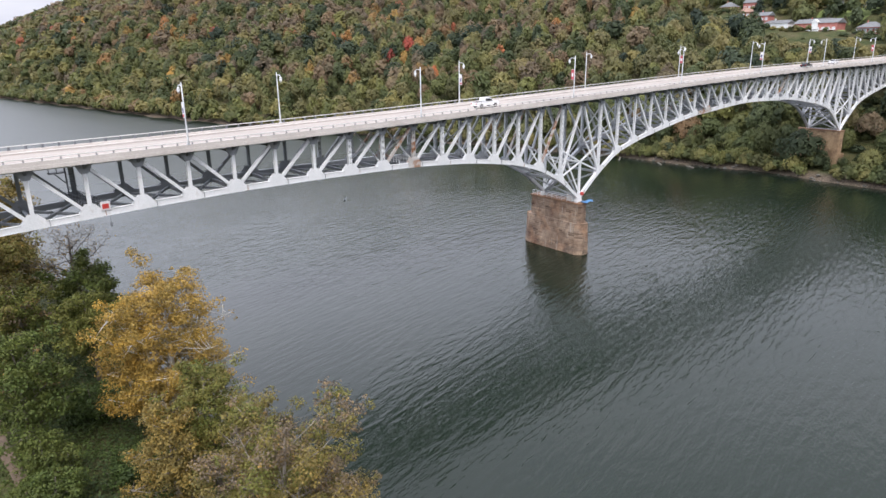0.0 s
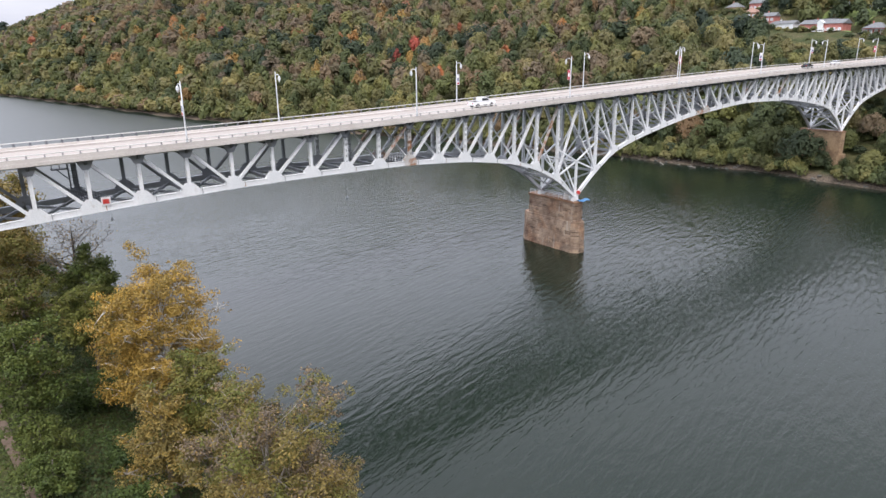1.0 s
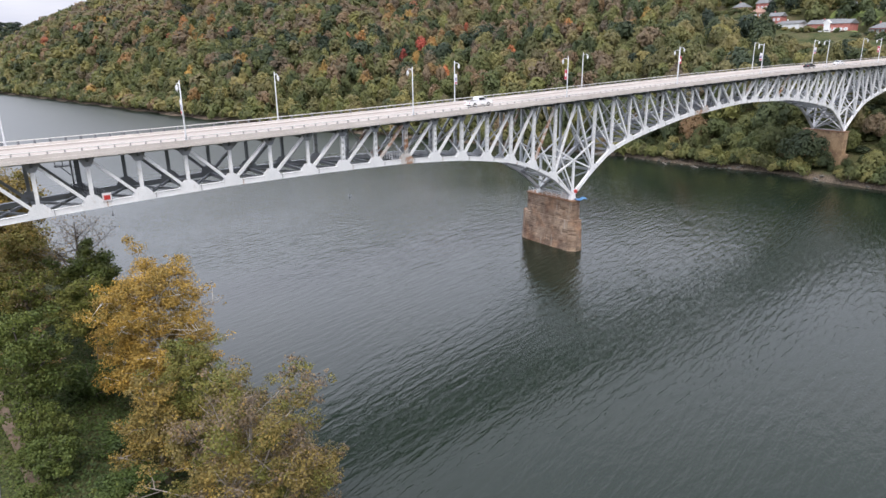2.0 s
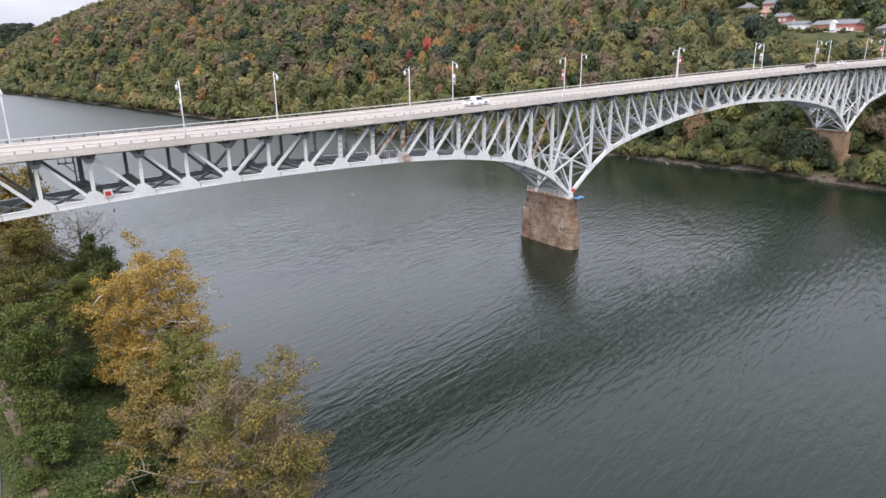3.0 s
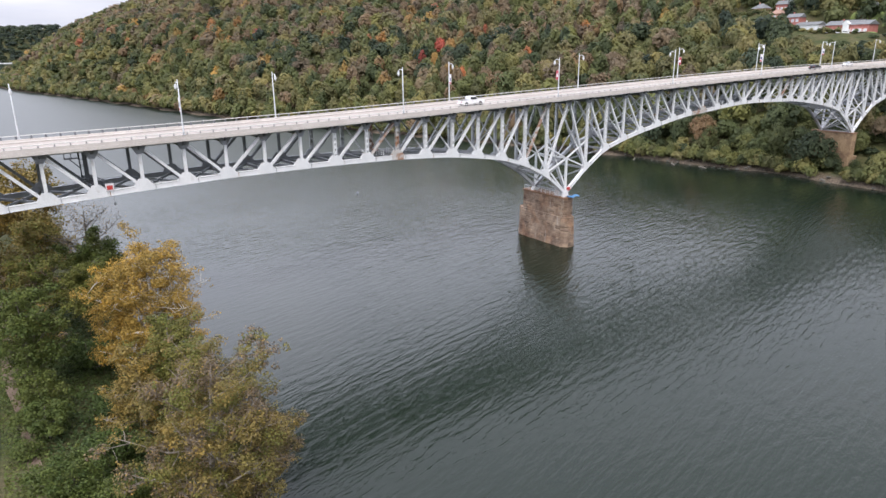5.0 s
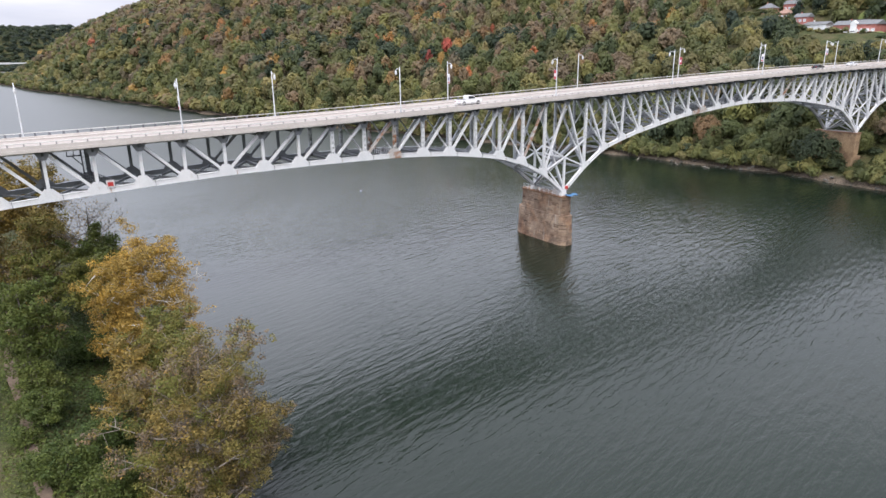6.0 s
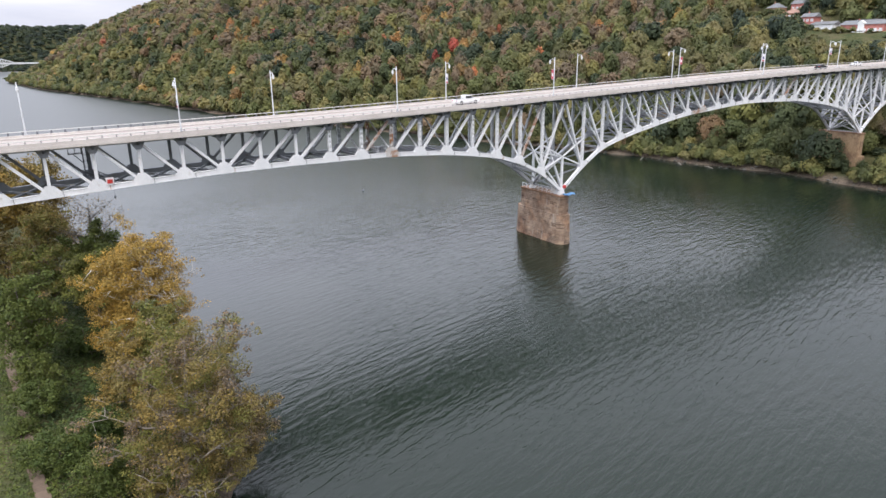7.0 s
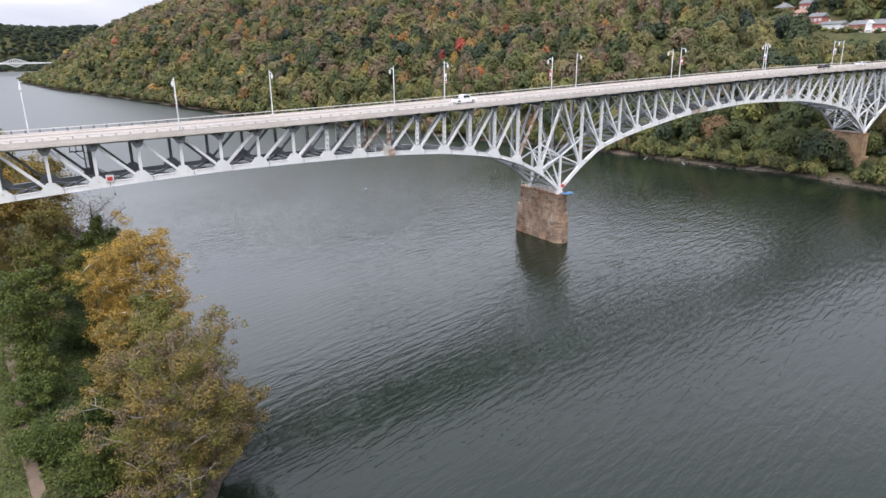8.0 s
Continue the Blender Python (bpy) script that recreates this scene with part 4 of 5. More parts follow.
tree("leafy_tree", "yellowing tree on the slope under the bridge", 1.5, 105.0, 18.5, 5.0, 0.62, 4000, 0.4, None, 0.2, 12, 0.06, 1.3, (0, 0), 15, group=NEARG)
tree("leafy_tree", "yellow-green tree with ragged crown just past the bridge", 8.2, 118.5, 19.5, 5.2, 0.56, 8000, 0.34, None, 0.15, 13, 0.07, 1.4, (0, 0), 16, group=NEARG)
SHRUB = "shrubs on the near bank"
tree("green_shrub", "rounded light green shrub beside the dirt path", 3.9, 66.0, 11.2, 2.8, 0.34, 5000, 0.2, None, 0.15, 10, 0.04, 0.7, (0, 0), 21, group=SHRUB)
tree("green_shrub", "dusty green shrub beside the dirt path", 4.0, 60.6, 9.6, 3.0, 0.27, 5500, 0.2, None, 0.15, 10, 0.03, 0.7, (0, 0), 22, group=SHRUB)
tree("green_shrub", "broad green shrub thicket at the foot of the trees", 8.4, 40.5, 10.2, 3.4, 0.27, 7000, 0.19, None, 0.12, 11, 0.04, 0.75, (0, 0), 23, group=SHRUB)
tree("green_shrub", "broad green shrub thicket at the foot of the trees", 5.0, 47.0, 9.8, 3.9, 0.25, 9000, 0.19, None, 0.12, 12, 0.04, 0.75, (0, 0), 24, group=SHRUB)
tree("green_shrub", "dark green shrub under the trees", 8.6, 52.0, 8.6, 3.2, 0.17, 5000, 0.2, None, 0.12, 10, 0.03, 0.75, (0, 0), 25, group=SHRUB)
tree("green_shrub", "dark green shrub under the trees", 10.4, 62.0, 8.2, 3.2, 0.15, 5000, 0.2, None, 0.12, 10, 0.03, 0.75, (0, 0), 26, group=SHRUB)
tree("green_shrub", "dark green shrub under the trees", 10.0, 77.0, 9.4, 3.6, 0.18, 5000, 0.22, None, 0.12, 10, 0.03, 0.8, (0, 0), 27, group=SHRUB)
tree("brown_shrub", "grey-brown thinning thicket on the bank", 4.5, 84.0, 13.0, 3.6, 0.95, 4200, 0.2, None, 0.12, 14, 0.04, 0.8, (0, 0), 29, group=SHRUB)
tree("green_shrub", "low green shrub at the edge of the dirt track", 1.9, 64.0, 7.6, 1.6, 0.3, 2400, 0.17, None, 0.12, 8, 0.03, 0.6, (0, 0), 31, group=SHRUB)
tree("green_shrub", "low green shrub at the edge of the dirt track", 2.4, 50.5, 7.8, 1.9, 0.27, 2800, 0.17, None, 0.12, 8, 0.03, 0.6, (0, 0), 32, group=SHRUB)
tree("green_shrub", "low green shrub at the edge of the dirt track", 1.6, 57.2, 7.2, 1.5, 0.28, 2200, 0.17, None, 0.12, 8, 0.03, 0.6, (0, 0), 30, group=SHRUB)

# low vines and weeds that cover the bank
def track_x(y):
    """Middle of the dirt track: it draws away from the road towards the south."""
    return 0.9 + 0.068 * np.clip(76 - np.asarray(y, float), 0, 45)


r = np.random.RandomState(77)
n = 78000
ux, uy = r.uniform(-9, 24, n), r.uniform(28, 118, n)
dist_to_track = np.abs(ux - track_x(uy))
keep = (line(NEAR_BANK, uy) - ux > 0.8) & (dist_to_track > 0.35 + 0.5 * waves(ux, uy, 6, 31)) & ~((ux > -6.8) & (ux < -0.5)) & ~((ux < track_x(uy)) & (r.uniform(0, 1, n) < 0.2))
ux, uy = ux[keep], uy[keep]
uz = ground_height(ux, uy) + r.uniform(0.05, 0.9, len(ux)) * (0.4 + 0.8 * np.clip(waves(ux, uy, 7, 9), 0, 1)) * np.clip((ux - track_x(uy) + 1.2) * 0.6, 0.2, 1)
N = r.normal(0, 0.3, (len(ux), 3)) + np.array([0, 0, 1])
me = quads_mesh("undergrowth", leaf_quads(np.stack([ux, uy, uz], 1), N, 0.27, r, 0.4), np.clip(0.11 + 0.08 * waves(ux, uy, 16, 12) + 0.16 * (ux < track_x(uy) + 1.4) + r.normal(0, 0.05, len(ux)), 0, 0.6))
me.materials.append(LEAVES)
tagged(new("undergrowth", me), "dense green vines and weeds covering the riverbank", "undergrowth", kind="stuff")


def strip(name, label, category, x0, x1, y0, y1, lift, material, bend=lambda y: 0.0):
    s = Solid()
    ys = np.arange(y0, y1 + 0.1, 1.5)
    xs = np.linspace(x0, x1, 4)
    V = [(x + bend(y) + 0.2 * math.sin(y * 0.21), y, float(ground_height(x + bend(y), y)) + lift) for y in ys for x in xs]
    F = [(j * 4 + i, j * 4 + i + 1, j * 4 + i + 5, j * 4 + i + 4) for j in range(len(ys) - 1) for i in range(3)]
    me = s.add(V, F).mesh(name, True)
    me.materials.append(material)
    return tagged(new(name, me), label, category, kind="structure")


DIRT = surface("bare brown dirt", (0.10, 0.07, 0.05), (0.17, 0.125, 0.09), 0.5, 0.95, 0.0, 5.0, 0.4)
ASPHALT = surface("worn grey asphalt", (0.055, 0.055, 0.06), (0.10, 0.10, 0.105), 0.4, 0.9, 0.0, 8.0, 0.3)
strip("dirt_path", "bare brown dirt track along the riverbank", "path", -0.6, 0.6, 14, 140, 0.10, DIRT, lambda y: float(track_x(y)))
strip("bank_road", "narrow grey asphalt road beside the dirt track", "road", -6.2, -0.75, 14, 140, 0.12, ASPHALT)

# ---------------------------------------------------------------- stones and driftwood along the far waterline
r = random.Random(9)
ROCK = surface("wet grey shore stone", (0.07, 0.066, 0.06), (0.16, 0.15, 0.13), 0.8, 0.8, 0.0, 5.0, 0.5)
s = Solid()
for i in range(120):
    y = r.uniform(62, 240)
    x = float(line(FAR_BANK, y)) + r.uniform(-2.4, 1.2)
    z = max(float(ground_height(x, y)), -0.25)
    w = r.uniform(0.25, 0.8) * (1.6 if r.random() > 0.9 else 1.0)
    V = [(x + q[0] * w * r.uniform(0.7, 1.2), y + q[1] * w * 1.3 * r.uniform(0.7, 1.2), z + 0.05 + q[2] * w * 0.55 * r.uniform(0.7, 1.2)) for q in LOW_V]
    s.add(V, [tuple(int(k) for k in f) for f in LOW_F])
me = s.mesh("shore_stones")
me.materials.append(ROCK)
tagged(new("shore_stones", me), "grey stones scattered along the far waterline", "stones", kind="stuff")
for x, y, a, L in ((231.8, 148, 0.9, 5.0), (230.4, 166, 0.5, 6.0), (234, 136, 1.3, 4.5)):
    d = thing("driftwood_log", "grey weathered driftwood log at the waterline", "log", (x - 2.2, y, 0.12))
    Solid().tube([(-L / 2 * math.cos(a), -L / 2 * math.sin(a), 0), (0.2, 0.1, 0.15), (L / 2 * math.cos(a), L / 2 * math.sin(a), 0.05)], [0.22, 0.2, 0.08], 7).part("trunk", MID_BARK, d, smooth=True)
    Solid().tube([(0.2, 0.1, 0.15), (0.9, 1.0, 0.7)], [0.09, 0.03], 5).part("branch", MID_BARK, d, smooth=True)


# ---------------------------------------------------------------- stone piers
def pier_outline(w, y0, y1, nose):
    """Plan of a pier: long faces along y, blunt noses at both ends."""
    return [(-w, y0 + nose), (-w * 0.45, y0), (w * 0.45, y0), (w, y0 + nose), (w, y1 - nose), (w * 0.45, y1), (-w * 0.45, y1), (-w, y1 - nose)]


def make_pier(x, z0, zs, z1, label, seed, stone):
    """Coursed masonry: a wider foot with cutwater noses up to zs, a plainer shaft above, and a coping."""
    r = random.Random(seed)
    p = thing("stone_pier", label, "bridge pier", (x, 98, z0))
    blocks = []
    for v in range(6):
        b = bmesh.new()
        bmesh.ops.create_cube(b, size=1.0)
        bmesh.ops.bevel(b, geom=b.edges[:], offset=0.025, segments=1, affect="EDGES")
        for q in b.verts:
            q.co += Vector((r.uniform(-0.03, 0.03), r.uniform(-0.05, 0.05), r.uniform(-0.03, 0.03)))
        m = bpy.data.meshes.new("stone")
        b.to_mesh(m)
        b.free()
        m.materials.append(stone)
        blocks.append(m)
    rest = Solid()
    h = 0.62
    z = z0
    course = 0
    loose = 0
    while z < z1 - 0.3:
        h = r.uniform(0.34, 0.5)
        low = z < zs
        f = (z - z0) / (z1 - z0)
        w = 2.05 - 0.5 * f if low else 1.56 - 0.15 * f
        e = 0.55 * f
        ring = pier_outline(w, -7.9 + e, 10.0 - 2 * e, 1.6) if low else pier_outline(w, -6.65, 8.0, 0.35)
        n = len(ring)
        for i in range(n):
            a, b = Vector(ring[i]), Vector(ring[(i + 1) % n])
            L = (b - a).length
            m = max(1, round(L / 1.5))
            cuts = [0.0] + [(j + r.uniform(-0.25, 0.25)) / m for j in range(1, m)] + [1.0]
            d = (b - a).normalized()
            nrm = Vector((d.y, -d.x))
            for c0, c1 in zip(cuts, cuts[1:]):
                c = a.lerp(b, (c0 + c1) / 2) - nrm * (0.17 - r.uniform(0, 0.085))
                size = Matrix.Diagonal(((c1 - c0) * L - 0.03, 0.42, h - 0.085, 1))
                m4 = Matrix.Translation((c.x, c.y, z - z0 + h / 2)) @ Matrix.Rotation(math.atan2(d.y, d.x), 4, "Z") @ size
                if loose < 290 and (i == 7 or c.y < -7.5) and x < 200:
                    part_mesh("stone", r.choice(blocks), stone, p, at=m4)
                    loose += 1
                else:
                    V = [m4 @ Vector((sx, sy, sz)) for sz in (-0.5, 0.5) for sx, sy in ((-0.5, -0.5), (0.5, -0.5), (0.5, 0.5), (-0.5, 0.5))]
                    rest.add(V, [(3, 2, 1, 0), (4, 5, 6, 7), (0, 1, 5, 4), (1, 2, 6, 5), (2, 3, 7, 6), (3, 0, 4, 7)])
        z += h
    for za, zb, wa, wb, ya, yb, nose in ((z0, zs + 0.2, 1.98, 1.72, -7.8, 9.9, 1.6), (zs - 0.2, z, 1.44, 1.36, -6.6, 7.95, 0.35)):
        ra, rb = pier_outline(wa, ya, yb, nose), pier_outline(wb, ya + 0.25 * (nose > 1), yb - 0.25 * (nose > 1), nose)
        n = len(ra)
        Solid().add([(a, b, za - z0) for a, b in ra] + [(a, b, zb - z0) for a, b in rb], [tuple(range(n - 1, -1, -1)), tuple(range(n, 2 * n))] + [(i, (i + 1) % n, (i + 1) % n + n, i + n) for i in range(n)]).part("core", stone, p)
    st = rest.part("stonework", stone, p)
    st["kind"] = "stuff"
    cap = Solid()
    ring = pier_outline(1.7, -6.9, 8.25, 0.35)
    n = len(ring)
    cap.add([(a, b, zz - z0) for zz in (z + 0.004, z + 0.28) for a, b in ring], [tuple(range(n - 1, -1, -1)), tuple(range(n, 2 * n))] + [(i, (i + 1) % n, (i + 1) % n + n, i + n) for i in range(n)])
    cap.part("coping", COPING, p, "orange-brown stained coping stones")
    return p, z + 0.28


COPING = surface("orange-stained coping stone", (0.14, 0.075, 0.045), (0.30, 0.17, 0.10), 0.5, 0.9, 0.0, 4.0, 0.4)
# the river pier's stone again, lightened and warmed to imitate light on it
LIT_STONE = surface("weathered sandstone, tan as if lit", (0.20, 0.125, 0.075), (0.46, 0.33, 0.20), 0.3, 0.9, 0.0, 2.6, 0.5, dirt=(0.15, 0.10, 0.07), dirt_scale=0.4, dirt_at=(0.5, 0.66), coords="Position")
pier_1, cap_z = make_pier(113.4, -1.0, 6.9, 11.75, "brown sandstone pier with stained courses standing in the river", 5, STONE)
make_pier(252.8, 2.0, 8.0, 15.8, "weathered stone pier on the wooded far bank, tan as if lit", 6, LIT_STONE)

# along the pier's top: a pipe handrail between the bearings
rail = thing("pier_handrail", "white pipe handrail along the top of the river pier", "railing", (112.1, 98, cap_z))
for y in np.arange(-6.0, 7.6, 1.5):
    Solid().tube([(0, y, 0), (0, y, 1.1)], [0.05, 0.05], 6).part("post", STEEL, rail)
for z in (0.4, 0.75, 1.1):
    Solid().tube([(0, -6.0, z), (0, 7.5, z)], [0.045, 0.045], 6).part("bar", STEEL, rail)
BLUE = surface("faded blue tarpaulin", (0.05, 0.16, 0.36), (0.12, 0.28, 0.50), 1.5, 0.6, 0.0, 8.0, 0.4)
bt = bmesh.new()
bmesh.ops.create_grid(bt, x_segments=12, y_segments=5, size=0.5)
for v in bt.verts:
    v.co = Vector((v.co.x * 3.4, v.co.y * 1.0, 0.12 * math.sin(9 * v.co.x) + 0.08 * math.cos(7 * v.co.y + 3 * v.co.x) + (0.22 if abs(v.co.y) < 0.3 else 0.0)))
bmesh.ops.solidify(bt, geom=bt.faces[:], thickness=0.06)
me = bpy.data.meshes.new("blue_tarpaulin")
bt.to_mesh(me)
bt.free()
me.materials.append(BLUE)
tarp = tagged(new("blue_tarpaulin", me), "crumpled blue tarpaulin lying on the pier's coping", "tarpaulin")
tarp.location = (114.6, 91.3, cap_z + 0.16)
REDLAMP = surface("red signal paint", (0.42, 0.03, 0.03), (0.55, 0.06, 0.05), 3.0, 0.4, 0.0, 20.0, 0.05)
navlamp = thing("navigation_lamp", "small round red navigation lamp on the truss above the pier", "lamp", (low_pt(0, NEAR_Y).x + 0.6, NEAR_Y - 0.5, low_pt(0, NEAR_Y).z + 1.0))
Solid().tube([(0, 0.25, 0), (0, -0.2, 0)], [0.42, 0.42], 12).part("lens", REDLAMP, navlamp, "red lens")
Solid().tube([(0, 0.3, 0), (0, 0.24, 0)], [0.5, 0.5], 12).part("backplate", STEEL, navlamp)
cab = thing("equipment_cabinet", "pale grey equipment cabinet on the river pier", "cabinet", (113.2, 94.6, cap_z))
Solid().box(-0.5, -0.8, 0, 0.5, 0.8, 1.5).part("body", STEEL, cab)
Solid().box(-0.54, -0.7, 0.1, -0.504, 0.7, 1.4).part("door", CONCRETE, cab)
Solid().box(-0.58, -0.9, 1.5, 0.58, 0.9, 1.58).part("lid", STEEL, cab)

# ---------------------------------------------------------------- street lamps on the bridge
LAMP_GREY = surface("galvanised lamp steel", (0.55, 0.57, 0.60), (0.68, 0.70, 0.72), 2.0, 0.45, 0.1, 20.0, 0.05)
GLASS = surface("frosted lamp globe", (0.62, 0.64, 0.66), (0.75, 0.76, 0.78), 4.0, 0.3, 0.0, 30.0, 0.0)
BANNERS = {"red": surface("faded red banner cloth", (0.38, 0.05, 0.07), (0.50, 0.10, 0.12), 1.5, 0.8, 0.0, 20.0, 0.1),
           "white": surface("white banner cloth", (0.62, 0.60, 0.62), (0.76, 0.74, 0.75), 1.5, 0.8, 0.0, 20.0, 0.1),
           "dark": surface("dark blue banner print", (0.10, 0.11, 0.20), (0.16, 0.17, 0.28), 1.5, 0.8, 0.0, 20.0, 0.1)}


def street_lamp(x, near, banner=None):
    sgn = 1 if near else -1
    y = EDGE_N + 0.2 if near else EDGE_F - 0.2
    z = edge_z(x) + 0.98
    label = "pale steel street lamp with a curled arm on the bridge parapet"
    if banner:
        label = f"pale steel bridge street lamp with a {'red' if banner == 'red' else 'white'} banner"
    t = thing("street_lamp", label, "street lamp", (x, y, z), "street lamps on the bridge")
    Solid().tube([(0, 0, 0), (0, 0, 0.5), (0, 0, 4.0), (0, 0, 8.3)], [0.17, 0.13, 0.105, 0.07], 8).part("pole", LAMP_GREY, t, smooth=True)
    Solid().box(-0.24, -0.2, 0, 0.24, 0.2, 0.1).part("base_plate", LAMP_GREY, t)
    arc = [(0, 0, 7.3)] + [(0, sgn * (0.75 - 0.75 * math.cos(a)), 7.3 + 0.62 * math.sin(a)) for a in np.linspace(0.3, 2.75, 8)]
    Solid().tube(arc, [0.06] * len(arc), 6).part("arm", LAMP_GREY, t, smooth=True)
    e = arc[-1]
    lum = Solid().tube([(0, e[1], e[2] + 0.1), (0, e[1], e[2] - 0.12), (0, e[1], e[2] - 0.3)], [0.09, 0.2, 0.24], 9).part("luminaire", LAMP_GREY, t, smooth=True)
    Solid().tube([(0, e[1], e[2] - 0.3), (0, e[1], e[2] - 0.55), (0, e[1], e[2] - 0.85)], [0.24, 0.2, 0.06], 9).part("globe", GLASS, lum, "frosted glass globe", smooth=True)
    if banner:
        b = Solid().box(-0.02, sgn * 0.14, 3.6, 0.02, sgn * 0.86, 5.6).part("banner", BANNERS[banner], t, f"{banner} cloth banner")
        for zz in (3.58, 5.6):
            Solid().tube([(0, 0, zz), (0, sgn * 0.92, zz)], [0.03, 0.03], 5).part("banner_rod", LAMP_GREY, t)
        Solid().box(-0.03, sgn * 0.28, 4.2, 0.03, sgn * 0.72, 4.9).part("emblem", BANNERS["dark" if banner == "white" else "white"], b, "printed emblem as a plain block")
        if banner == "white":
            Solid().box(-0.028, sgn * 0.16, 3.65, 0.028, sgn * 0.84, 4.0).part("stripe", BANNERS["red"], b, "red printed stripe")
    return t


NEAR_BANNERS = {1: "white", 3: "red", 5: "white", 7: "red"}
FAR_BANNERS = {2: "white", 4: "red", 6: "white"}
for i in range(-3, 8):
    street_lamp(28.9 + 39.8 * (i - 1), True, NEAR_BANNERS.get(i))
for i in range(-3, 8):
    street_lamp(48.2 + 39.8 * (i - 1) + (0.6 if i > 0 else -0.6), False, FAR_BANNERS.get(i))

# ---------------------------------------------------------------- inspection platforms and the channel marker
def platform(x, k_label, y0, y1, z, w, label):
    t = thing("inspection_platform", label, "platform", (x, 0, z))
    Solid().box(-w / 2, y0, 0, w / 2, y1, 0.08).part("deck_grating", GREYSTEEL, t)
    n = max(3, int((y1 - y0) / 0.9))
    for sx in (-w / 2, w / 2):
        for i in range(n + 1):
            y = y0 + (y1 - y0) * i / n
            Solid().box(sx - 0.045, y - 0.045, 0.08, sx + 0.045, y + 0.045, 1.2).part("rail_post", GREYSTEEL if k_label else STEEL, t)
        for zz in (0.6, 1.12):
            Solid().box(sx - 0.04, y0, zz, sx + 0.04, y1, zz + 0.08).part("hand_rail", GREYSTEEL if k_label else STEEL, t)
    return t


px = node_x(-15) + 1.6
pz = low_pt(-15, NEAR_Y).z + 0.45
walkway = platform(px - 0.3, True, 0.0, 9.7, pz, 1.5, "dark steel railed walkway between the two trusses")
walkway.location.y = NEAR_Y + 0.4
walkway.rotation_euler = Euler((0, 0, radians(10)))
sign = thing("channel_marker", "white board with a red square marking the navigation channel", "sign", (px + 0.1, NEAR_Y - 0.42, pz))
Solid().box(-0.58, -0.05, 0.0, 0.58, 0.0, 1.15).part("board", BANNERS["white"], sign, "white painted board")
Solid().box(-0.4, -0.08, 0.22, 0.4, -0.054, 0.85).part("red_square", REDLAMP, sign, "red painted square")
for sx in (-0.5, 0.5):
    Solid().box(sx - 0.04, 0.0, -0.1, sx + 0.04, 0.3, 1.3).part("bracket", GREYSTEEL, sign)
lampb = thing("hanging_lamp", "small dark navigation lamp hanging below the bottom chord", "lamp", (px + 0.5, NEAR_Y - 0.3, low_pt(-15, NEAR_Y).z - 1.6))
Solid().tube([(0, 0, 0.3), (0, 0, 1.3)], [0.025, 0.025], 5).part("cable", GREYSTEEL, lampb)
Solid().tube([(0, 0, -0.2), (0, 0, 0.0), (0, 0, 0.3)], [0.1, 0.19, 0.08], 8).part("housing", GREYSTEEL, lampb)
lad = thing("access_ladder", "dark caged access ladder beside the far truss", "ladder", (node_x(-15) - 0.3, FAR_Y - 1.0, low_pt(-15, FAR_Y).z + 0.3))
LH = depth(-15) - 1.4
for sx in (-0.5, 0.5):
    Solid().box(sx - 0.09, -0.09, 0, sx + 0.09, 0.05, LH).part("stile", GREYSTEEL, lad)
for i in range(int(LH / 0.35)):
    Solid().tube([(-0.5, 0, 0.3 + 0.35 * i), (0.5, 0, 0.3 + 0.35 * i)], [0.025, 0.025], 5).part("rung", GREYSTEEL, lad)
for i in range(int((LH - 2) / 1.0)):
    zz = 2 + i
    Solid().tube([(0.6 * math.cos(a), -0.1 - 0.8 * math.sin(a), zz) for a in np.linspace(0, math.pi, 7)], [0.04] * 7, 4).part("cage_hoop", GREYSTEEL, lad)
Solid().box(-2.6, -0.7, LH - 1.3, -0.6, 0.5, LH - 1.16).part("landing", GREYSTEEL, lad)
for sx in (-2.55, -1.6, -0.65):
    Solid().box(sx - 0.05, -0.7, LH - 1.16, sx + 0.05, -0.6, LH - 0.1).part("landing_post", GREYSTEEL, lad)
Solid().beam((-1.9, -0.1, LH - 1.3), (-0.5, -0.1, LH - 2.9), 0.14, 0.14).part("landing_brace", GREYSTEEL, lad)
platform(node_x(-7) - 1.6, False, NEAR_Y + 0.6, NEAR_Y + 3.2, low_pt(-7, NEAR_Y).z + 0.4, 2.2, "small white railed inspection cage by the rusted post")
platform(node_x(9) + 2.6, False, NEAR_Y + 0.6, NEAR_Y + 3.0, low_pt(9, NEAR_Y).z + 0.4, 2.2, "small white railed inspection cage in the main span")

# ---------------------------------------------------------------- vehicles on the road
CARGLASS, nt, nl, p = mat("dark car glass")
p.inputs["Base Color"].default_value = (0.02, 0.022, 0.025, 1)
p.inputs["Roughness"].default_value = 0.08
RUBBER = surface("black tyre rubber", (0.02, 0.02, 0.02), (0.035, 0.035, 0.035), 5, 0.85, 0, 30, 0.1)
WHITEPAINT = surface("white car paint", (0.70, 0.71, 0.73), (0.78, 0.79, 0.80), 0.6, 0.25, 0, 8, 0.0)
BLACKPAINT = surface("black car paint", (0.02, 0.02, 0.024), (0.03, 0.03, 0.034), 0.6, 0.2, 0, 8, 0.0)
CHROME = surface("bright metal trim", (0.5, 0.5, 0.52), (0.6, 0.6, 0.62), 3, 0.25, 0.9, 20, 0.0)
REDLENS = surface("red tail lamp", (0.35, 0.02, 0.02), (0.45, 0.03, 0.03), 3, 0.2, 0, 20, 0.0)


